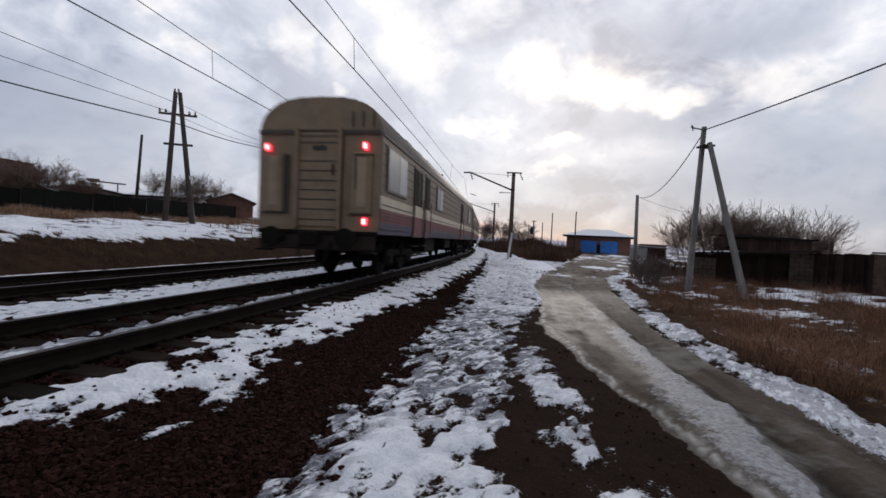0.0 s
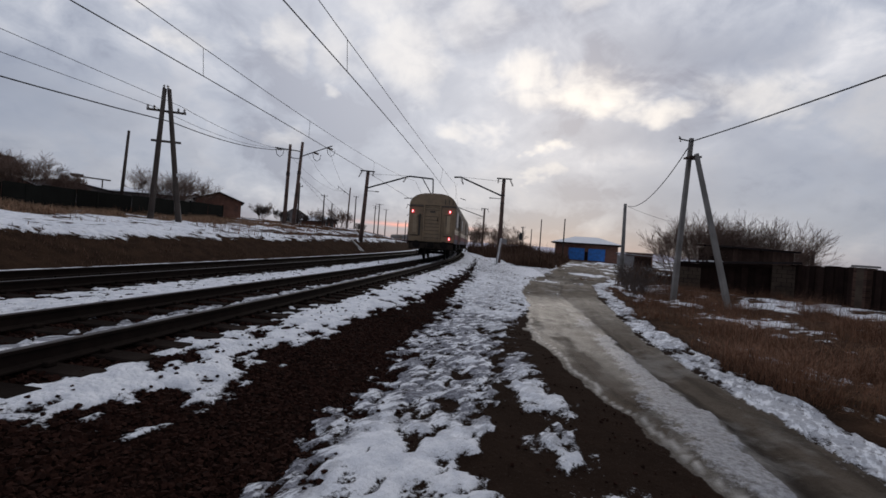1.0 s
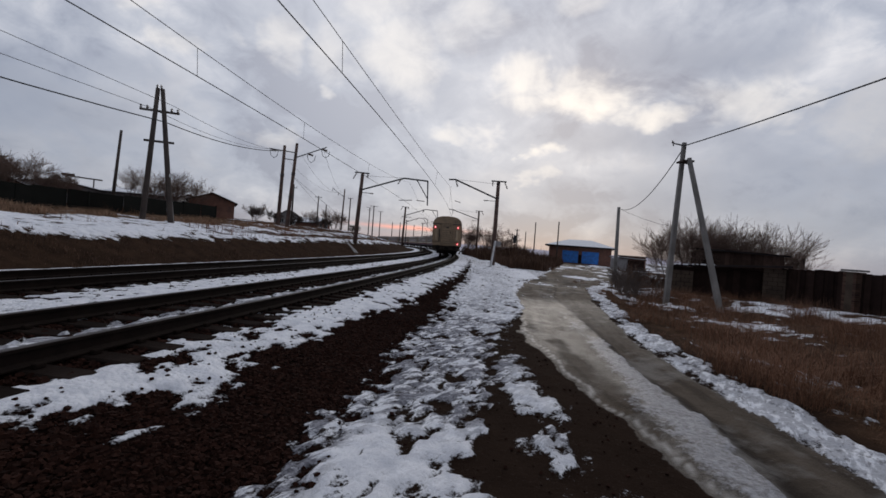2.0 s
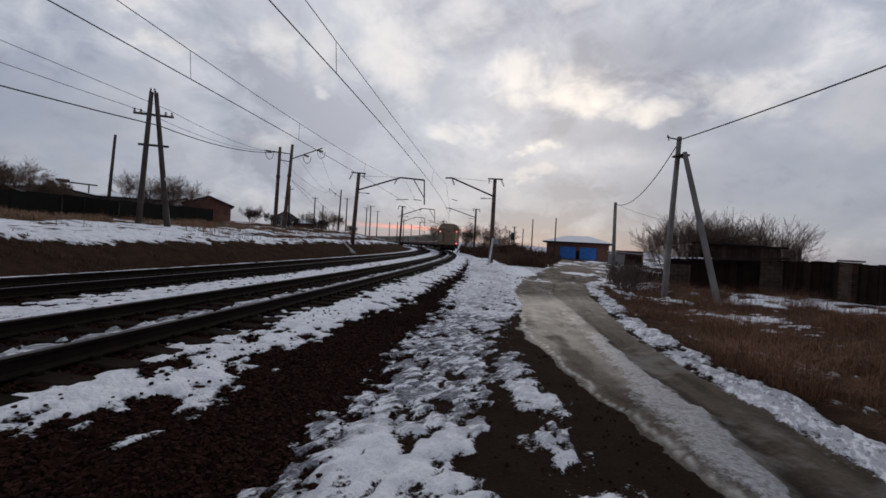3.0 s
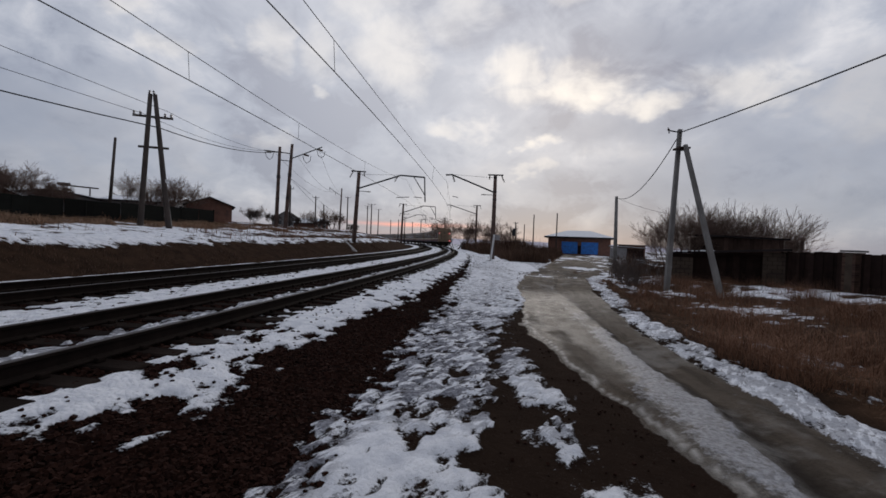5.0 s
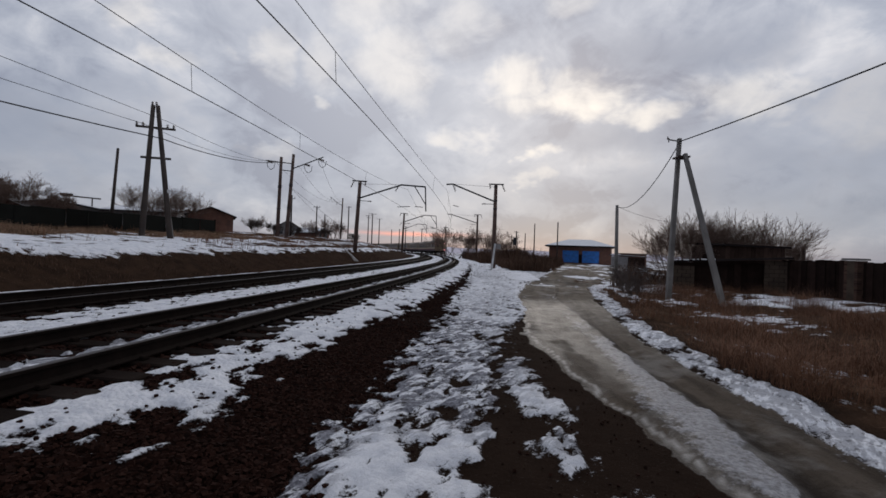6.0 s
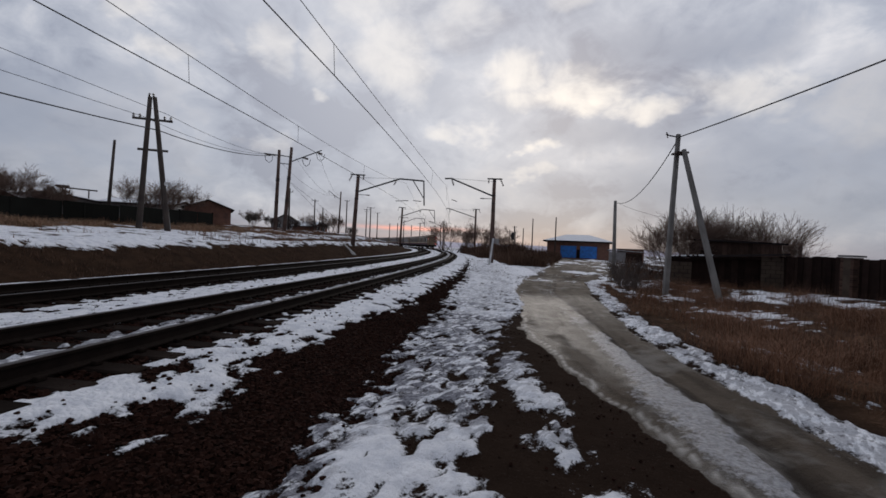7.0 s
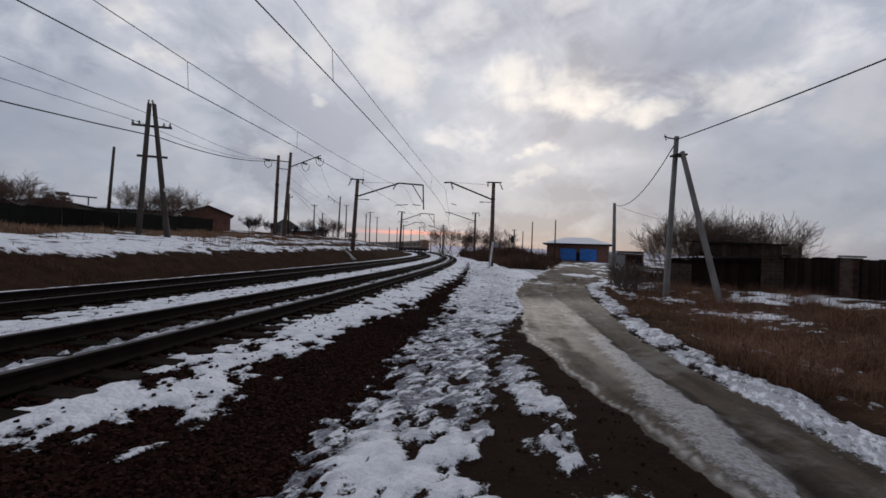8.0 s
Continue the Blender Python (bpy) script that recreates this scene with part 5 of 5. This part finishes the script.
def gabled_house(x, y, turn, w, l, eave, ridge, wall_mat, roof_mat, label, snow=False, chimney=False, windows=2, z=None):
    z = zg(x, y) - 0.2 if z is None else z
    t = thing("house", pose(x, y, z, 0, 0, turn), label, "house")
    e, r = eave - z, ridge - z
    bm = bmesh.new()
    prof = [(-w / 2, 0), (w / 2, 0), (w / 2, e), (0, r - 0.05), (-w / 2, e)]
    rings = [[bm.verts.new((px, py, pz)) for px, pz in prof] for py in (-l / 2, l / 2)]
    for k in range(5):
        bm.faces.new((rings[0][k], rings[0][(k + 1) % 5], rings[1][(k + 1) % 5], rings[1][k]))
    bm.faces.new(rings[0][::-1])
    bm.faces.new(rings[1])
    part("wall", bm, wall_mat, t)
    sl = math.hypot(w / 2 + 0.4, (r - e) * (1 + 0.8 / w))
    ang = math.degrees(math.atan2(r - e, w / 2))
    for sx in (-1, 1):
        tm = pose(0, 0, 0, 0, sx * ang, 0)
        c = Vector((sx * (w / 4 + 0.18), 0, (e + r) / 2 - 0.02))
        part("roof", boxed(c, (sl, l + 0.7, 0.10), tm, 0.02), roof_mat, t)
        if snow:
            part("roof_snow", boxed(c + Vector((0, 0, 0.10)), (sl - 0.1, l + 0.5, 0.12), tm, 0.04), SNOW, t, "white snow on the roof")
    for k in range(windows):
        xx = (k - (windows - 1) / 2) * w / (windows + 0.4)
        wd = part("window", boxed((xx, -l / 2 - 0.01, e * 0.62), (0.95, 0.08, 1.15)), WHITEPAINT, t, "white window frame")
        for q in (-0.21, 0.21):
            part("pane", boxed((xx + q, -l / 2 - 0.05, e * 0.62), (0.36, 0.03, 0.98)), GLASSDARK, wd)
    if chimney:
        part("chimney", boxed((w * 0.2, 0.3, r + 0.1), (0.5, 0.5, 1.0), None, 0.02), BRICK, t)
    return t


gabled_house(-30.35, 56.8, 28, 5.0, 6.0, 4.55, 5.5, BRICK, ROOFDARK, "small red-brown brick house with a low gable roof", windows=0)
gabled_house(-47.5, 53.0, 42, 9.0, 8.0, 4.6, 5.4, PLASTER, ROOFDARK, "low grey house with snow on its roof behind the fence", True)
gabled_house(-38.0, 57.0, 100, 7.0, 8.0, 4.7, 5.4, PLASTER, ROOFDARK, "low grey house with a snowy roof behind bare trees", True)
gabled_house(-58.0, 52.3, 48, 6.0, 7.0, 7.9, 8.2, BRICK, ROOFDARK, "tall red-brick house with a flat roof behind trees")
gabled_house(-49.0, 47.0, 46, 6.5, 8.0, 3.9, 5.3, BRICK, ROOFDARK, "low brick house with snow on its roof behind the fence", True)
gabled_house(-38.0, 107.0, 10, 6.0, 7.0, 5.0, 6.9, PLASTER, ROOFDARK, "far grey house with a steep dark gable roof")
gabled_house(-31.5, 104.0, 70, 5.0, 6.0, 4.3, 5.3, BRICK, ROOFDARK, "far brown house with a dark gable roof", True)


def blue_garage():
    a, b = Vector((24.0, 102.2, -1.2)), Vector((37.0, 98.3, -1.2))
    w = (b - a).length
    t = thing("garage_building", Matrix.Translation(a) @ pose(0, 0, 0, 0, 0, math.degrees(math.atan2(b.y - a.y, b.x - a.x))), "dark low garage building with bright blue gates and a snowy roof", "garage")
    part("wall", boxed((w / 2, 4.5, 2.2), (w, 9.0, 4.4)), BRICK, t, "dark brown brick wall")
    for x0, x1 in ((3.1, 6.5), (7.4, 10.9)):
        g = part("gate", boxed(((x0 + x1) / 2, -0.03, 2.15), (x1 - x0, 0.10, 2.7)), BLUEDOOR, t, "bright blue double gate")
        for k in (0.0, 0.25, 0.5, 0.75, 1.0):
            part("gate_rib", boxed((x0 + (x1 - x0) * k, -0.10, 2.15), (0.09, 0.05, 2.7)), BLUEDOOR, g)
    part("door", boxed((6.95, -0.03, 1.75), (0.7, 0.10, 1.9)), DARKBOARD, t, "dark side door")
    part("roof_edge", boxed((w / 2, 4.4, 4.5), (w + 1.8, 10.4, 0.28)), ROOFDARK, t)
    bm = bmesh.new()
    lo = [(-0.8, -0.7), (w + 0.8, -0.7), (w + 0.8, 9.5), (-0.8, 9.5)]
    hi = [(4.2, 4.2), (w - 4.2, 4.2), (w - 4.2, 4.6), (4.2, 4.6)]
    A = [bm.verts.new((x, y, 4.66)) for x, y in lo]
    B = [bm.verts.new((x, y, 6.2)) for x, y in hi]
    for k in range(4):
        bm.faces.new((A[k], A[(k + 1) % 4], B[(k + 1) % 4], B[k]))
    bm.faces.new(B)
    bm.faces.new(A[::-1])
    part("roof_snow", bm, SNOW, t, "white snow covering the hipped roof")


blue_garage()


def low_sheds():
    t = thing("low_shed", pose(30.5, 74.0, -1.0, 0, 0, -20), "low grey shed with a dark doorway", "shed")
    part("wall", boxed((-1.2, 1.5, 1.15), (2.6, 3, 2.3)), PLASTER, t)
    # the bay is a solid dark block; its colour paints the shade inside
    part("doorway", boxed((1.4, 1.5, 1.1), (2.6, 2.9, 2.2)), DARKBOARD, t, "dark block in place of a shaded open bay")
    part("roof", boxed((0.1, 1.5, 2.4), (5.8, 3.6, 0.14), pose(0, 0, 0, 0, 2, 0)), ROOFDARK, t)
    part("roof_snow", boxed((0.1, 1.5, 2.50), (5.6, 3.4, 0.08), pose(0, 0, 0, 0, 2, 0)), SNOW, t)
    t = thing("low_shed", pose(45.0, 34.5, -1.0, 0, 0, -38), "pale low shed with a flat roof beyond the fence", "shed")
    part("wall", boxed((0, 0, 1.4), (6, 3, 2.8)), PLASTER, t)
    part("roof", boxed((0, 0, 2.86), (6.6, 3.6, 0.14)), ROOFDARK, t)
    t = thing("brick_shed", pose(35.8, 84.0, -1.0, 0, 0, -15), "red-brown brick shed beside the dirt track", "shed")
    part("wall", boxed((0, 1.5, 1.4), (4.5, 3, 2.8)), BRICK, t)
    part("roof", boxed((0, 1.5, 2.9), (5, 3.6, 0.14)), ROOFDARK, t)


low_sheds()


def garden_gantry():
    t = thing("timber_gantry", pose(-45.5, 54.5, zg(-45.5, 54.5), 0, 0, 40), "dark timber gantry beam on posts behind the fence", "gantry")
    for x in (-1.3, 1.2):
        part("post", boxed((x, 0, 1.7), (0.14, 0.14, 3.4)), WOODPOLE, t)
    part("beam", boxed((0.1, 0, 3.35), (3.9, 0.18, 0.16), pose(0, 0, 0, 0, 1.5, 0)), WOODPOLE, t)
    part("plank", boxed((-1.3, 0, 3.55), (1.3, 0.4, 0.25), None, 0.06), WOODPOLE, t)


garden_gantry()

# ---- bare trees, bushes and dry grass ----


def branches(seed, h, spread, stems, depth, lean=0.0, thick=0.03, split=3):
    """Limbs as a list of (from, to, radius, radius)."""
    rng = random.Random(seed)
    out = []

    stem = 0

    def grow(p, d, l, r, k):
        n = 3 if k == depth else 2
        for i in range(n):
            q = p + d * (l / n)
            d2 = (d + Vector((rng.gauss(0, 0.16), rng.gauss(0, 0.16), rng.gauss(0.04, 0.10)))).normalized()
            r2 = r * 0.84
            out.append((p, q, r, r2, stem))
            p, d, r = q, d2, r2
            if k > 0 and (i > 0 or k < depth):
                for _ in range(rng.choice((1, 2)) if k < depth else 1):
                    side = Vector((rng.gauss(0, 1), rng.gauss(0, 1), rng.gauss(0.15, 0.5))).normalized()
                    grow(p, (d * 0.75 + side * spread).normalized(), l * rng.uniform(0.50, 0.78), r * 0.62, k - 1)
        if k > 0:
            for _ in range(split):
                side = Vector((rng.gauss(0, 1), rng.gauss(0, 1), rng.gauss(0.1, 0.5))).normalized()
                grow(p, (d + side * spread * 0.8).normalized(), l * rng.uniform(0.55, 0.85), r * 0.7, k - 1)

    for i in range(stems):
        stem = i
        a = 2 * math.pi * (i + rng.random()) / stems
        o = 0.0 if stems == 1 else rng.uniform(0.1, 0.5) * h * 0.25
        d = Vector((math.cos(a) * lean, math.sin(a) * lean, 1)).normalized()
        grow(Vector((math.cos(a) * o, math.sin(a) * o, -0.1)), d, h * rng.uniform(0.36, 0.46), h * thick * rng.uniform(0.7, 1.1), depth)
    return out


def limb_mesh(name, limbs, mat, parent, sides):
    P0, P1 = np.array([a for a, *_ in limbs]), np.array([b for _, b, *_ in limbs])
    R0, R1 = np.array([q[2] for q in limbs]), np.array([q[3] for q in limbs])
    D = P1 - P0
    D /= np.linalg.norm(D, axis=1, keepdims=True) + 1e-9
    U = np.cross(D, np.where(np.abs(D[:, 2:3]) < 0.9, [[0, 0, 1.0]], [[0, 1.0, 0]]))
    U /= np.linalg.norm(U, axis=1, keepdims=True) + 1e-9
    W = np.cross(D, U)
    ang = 2 * np.pi * np.arange(sides) / sides
    ring = U[:, None] * np.cos(ang)[None, :, None] + W[:, None] * np.sin(ang)[None, :, None]
    V = np.concatenate([P0[:, None] + ring * R0[:, None, None], P1[:, None] + ring * R1[:, None, None]], 1)
    k = np.arange(sides)
    f = np.stack([k, (k + 1) % sides, (k + 1) % sides + sides, k + sides], -1)
    F = (f[None] + 2 * sides * np.arange(len(limbs))[:, None, None]).reshape(-1, 4)
    ob = from_arrays(name, V.reshape(-1, 3), F, mat, True)
    ob.parent = parent
    return ob


def bare_tree(name, x, y, h, seed, label, spread=0.75, stems=1, depth=4, lean=0.1, thick=0.028, category="tree", group="", z=None, split=3, twig=0.012):
    t = thing(name, pose(x, y, zg(x, y) if z is None else z), label, category, group)
    limbs = branches(seed, h, spread, stems, depth, lean, thick, split)
    top = max(b.z for _, b, *_ in limbs)
    k = h / top
    limbs = [(a * k, b * k, max(r, twig), max(q, twig), i) for a, b, r, q, i in limbs]
    lim = h * thick * 0.30
    big = [l for l in limbs if l[2] > lim]
    small = [l for l in limbs if l[2] <= lim]
    for i in range(stems):
        own = [l for l in big if l[4] == i]
        if own:
            limb_mesh("trunk" if stems == 1 else "stem", own, BARK, t, 6)
    if small:
        limb_mesh("crown", small, TWIG, t, 3)
    return t


for x, y, h, seed in ((14.6, 28.0, 4.9, 2), (15.9, 28.4, 5.2, 3), (17.2, 28.8, 5.3, 4), (18.5, 28.3, 5.3, 5), (19.8, 27.9, 5.0, 6), (20.9, 27.4, 4.3, 8)):
    bare_tree("bush", x, y, h, seed, "large leafless bush with many fine brown twigs behind the wall", 0.40, 9, 4, 0.45, 0.007, "bush", "bushes behind the wall", -0.7, 2, 0.0045)
for x, y, h, seed, st in ((0.2, 112, 8.2, 25, 2), (2.6, 103, 7.6, 21, 2), (5.4, 105, 8.0, 22, 2), (8.6, 104, 7.4, 24, 2), (11.0, 99, 8.4, 23, 2), (13.6, 102, 6.6, 26, 2)):
    bare_tree("tree", x, y, h, seed, "spreading bare tree on the skyline beside the track", 0.62, st + 2, 4, 0.75, 0.014, group="trees beside the track", twig=0.010, split=2)
for x, y, h, seed in ((-33.0, 48.0, 5.2, 31), (-30.5, 46.5, 4.9, 32), (-28.3, 47.5, 4.6, 33), (-31.6, 49.5, 4.8, 34)):
    bare_tree("tree", x, y, h, seed, "bare grey-brown tree behind the green fence", 0.55, 4, 4, 0.5, 0.014, group="trees behind the fence", twig=0.0065, split=2)
for x, y, h, seed in ((-41.0, 40.5, 4.6, 35), (-43.5, 43.5, 5.2, 36), (-38.5, 43.5, 3.4, 37), (-46, 44, 5.6, 38), (-40, 46, 3.2, 39), (-44.5, 41.0, 5.0, 40)):
    bare_tree("tree", x, y, h, seed, "dense bare tree in a garden behind the fence", 0.55, 6, 4, 0.5, 0.010, group="trees behind the fence", twig=0.0075, split=2)
for x, y, h, seed in ((-31.0, 100.0, 4.4, 41), (-24.5, 96, 4.8, 42), (-22.5, 93, 4.0, 43), (-40.0, 92.0, 4.2, 44), (-23.5, 60.0, 2.0, 45), (-21.0, 62.0, 1.7, 46), (-18.0, 63.5, 1.9, 47), (-26.5, 61.0, 2.2, 48), (-15.0, 72.0, 1.8, 49)):
    bare_tree("bush", x, y, h, seed, "leafless bush on the far bank", 0.5, 6, 3, 0.5, 0.010, "bush", "bushes on the bank", twig=0.010)


def tufts(name, label, n, areas, mat, h0, h1, width, seed, lean=0.35, snow_max=0.45, clump=0.0, clump_size=0.8):
    """Blades of dead grass, each a slim bent strip."""
    rng = np.random.default_rng(seed)
    total = sum((a[1] - a[0]) * (a[3] - a[2]) for a in areas)
    S, D = [], []
    for s0, s1, d0, d1 in areas:
        k = int(n * (s1 - s0) * (d1 - d0) / total)
        S.append(rng.uniform(s0, s1, k))
        D.append(rng.uniform(d0, d1, k))
    s, d = np.concatenate(S), np.concatenate(D)
    snow, road, *_ = cover(s, d)
    dens = fbm(s / clump_size, d / clump_size, seed, 3)
    off_road = (d < np.interp(s, ROAD_S, ROAD_R) - 0.25) | (d > np.interp(s, ROAD_S, ROAD_L) + 0.2)
    keep = (snow < snow_max) & off_road & (dens > clump)
    s, d, dens = s[keep], d[keep], dens[keep]
    n = len(s)
    a = A0 + s / RAD
    base = np.stack([CX + (RAD - d) * np.cos(a), CY + (RAD - d) * np.sin(a), ground_height(s, d) - 0.06], -1)
    h = rng.uniform(h0, h1, n) * (0.2 + 1.25 * np.clip((dens - clump) / (0.72 - clump), 0, 1))
    th = rng.uniform(0, 2 * np.pi, n)
    dirn = np.stack([np.cos(th), np.sin(th), np.zeros(n)], -1)
    side = np.stack([-np.sin(th), np.cos(th), np.zeros(n)], -1) * width * rng.uniform(0.6, 1.3, n)[:, None]
    l = np.abs(rng.normal(0, lean, n))
    up = np.array([0, 0, 1.0])
    mid = base + (dirn * (l * 0.3)[:, None] + up) * (h * 0.55)[:, None]
    tip = base + (dirn * l[:, None] + up * 0.97) * h[:, None]
    V = np.stack([base - side, base + side, mid + side * 0.7, mid - side * 0.7, tip], 1).reshape(-1, 3)
    o = 5 * np.arange(n)[:, None]
    quads = (np.array([[0, 1, 2, 3]]) + o).tolist()
    tris = (np.array([[3, 2, 4]]) + o).tolist()
    return tagged(from_arrays(name, V, quads + tris, mat), label, "dry grass", kind="stuff")


tufts("dry_grass_verge", "tall dead brown grass and weeds beside the dirt track", 170000, [(1.5, 14, -16, -8.3), (2, 9, -14, -8.3), (14, 26, -18, -9.2), (1.5, 18, -22, -14)], GRASS, 0.06, 0.52, 0.0034, 3, 1.5, 0.52, 0.36, 1.1)
tufts("dark_weeds", "dark stiff dead weeds among the grass", 26000, [(2, 14, -15, -8.6), (14, 36, -19, -9.0)], WEED, 0.15, 0.75, 0.004, 4, 0.7, 0.55, 0.54, 1.3)
tufts("bank_grass", "brown dead grass below the green fence", 70000, [(2, 45, 16.4, 20.8), (2, 26, 16.6, 19)], TANGRASS, 0.10, 0.42, 0.012, 7, 0.9, 0.6, 0.25, 1.5)
tufts("slope_grass", "dark dead grass on the railway bank", 24000, [(3, 60, 7.8, 10.6)], WEED, 0.05, 0.2, 0.010, 8, 0.5, 0.5, 0.25, 1.5)
tufts("field_weeds", "sparse brown weeds poking through the snow of the bank", 16000, [(10, 90, 10.4, 18), (26, 95, 11.0, 24)], GRASS, 0.1, 0.5, 0.014, 9, 0.5, 0.9, 0.52, 2.2)
tufts("far_brush", "dark brown brush beside the track", 42000, [(48, 92, -12.5, -6.2), (60, 110, -26, -8), (24, 46, -16, -11.5)], WEED, 0.5, 1.5, 0.03, 10, 0.35, 0.95, 0.36, 5.0)
tufts("path_weeds", "single thin dead stalks poking through the path's snow", 260, [(2, 9, -5.0, -3.4)], WEED, 0.04, 0.14, 0.003, 12, 0.6, 1.1, 0.3, 0.5)

tufts("track_brush", "dense dark brown brush beside the mast", 22000, [(43, 76, -13, -6.6)], WEED, 0.5, 1.4, 0.02, 14, 0.35, 1.1, 0.30, 4.0)
tufts("far_thicket", "dense dark thicket below the trees beside the track", 30000, [(66, 108, -15, -4.6)], WEED, 0.9, 2.4, 0.035, 15, 0.35, 1.1, 0.26, 5.0)
for x, y, h, seed in ((8.6, 20.6, 1.0, 67), (9.4, 23.4, 1.4, 68), (7.6, 17.8, 0.8, 69), (10.3, 25.6, 1.5, 70), (10.6, 26.5, 1.1, 61), (13.4, 29.6, 1.3, 62), (9.6, 22.6, 0.8, 63), (11.4, 24.0, 0.9, 64), (14.8, 33.4, 1.4, 65), (14.9, 36.5, 1.2, 71), (13.6, 34.0, 1.0, 72), (8.4, 19.6, 0.7, 66)):
    bare_tree("shrub", x, y, h, seed, "small leafless shrub beside the dirt track", 0.5, 6, 2, 0.6, 0.012, "shrub", "shrubs by the dirt track", None, 3, 0.006)

# ---- the far hills ----


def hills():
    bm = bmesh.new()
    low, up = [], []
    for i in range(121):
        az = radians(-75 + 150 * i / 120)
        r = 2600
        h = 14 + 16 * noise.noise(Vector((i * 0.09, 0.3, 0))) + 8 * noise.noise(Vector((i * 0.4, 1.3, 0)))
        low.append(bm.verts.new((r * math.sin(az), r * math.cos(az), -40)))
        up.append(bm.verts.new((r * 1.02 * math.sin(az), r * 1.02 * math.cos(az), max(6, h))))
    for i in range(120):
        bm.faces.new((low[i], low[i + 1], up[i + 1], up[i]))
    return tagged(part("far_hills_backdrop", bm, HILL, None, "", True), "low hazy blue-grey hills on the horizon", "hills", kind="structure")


# the distance haze is painted in: the hills glow faintly blue-grey
HILL = material("haze_glow_hills", (0.10, 0.10, 0.12), 1.0, 0, 0.05, 0.004, 0, spec=0.0, emit=(0.27, 0.262, 0.325, 1.0))
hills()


motions()
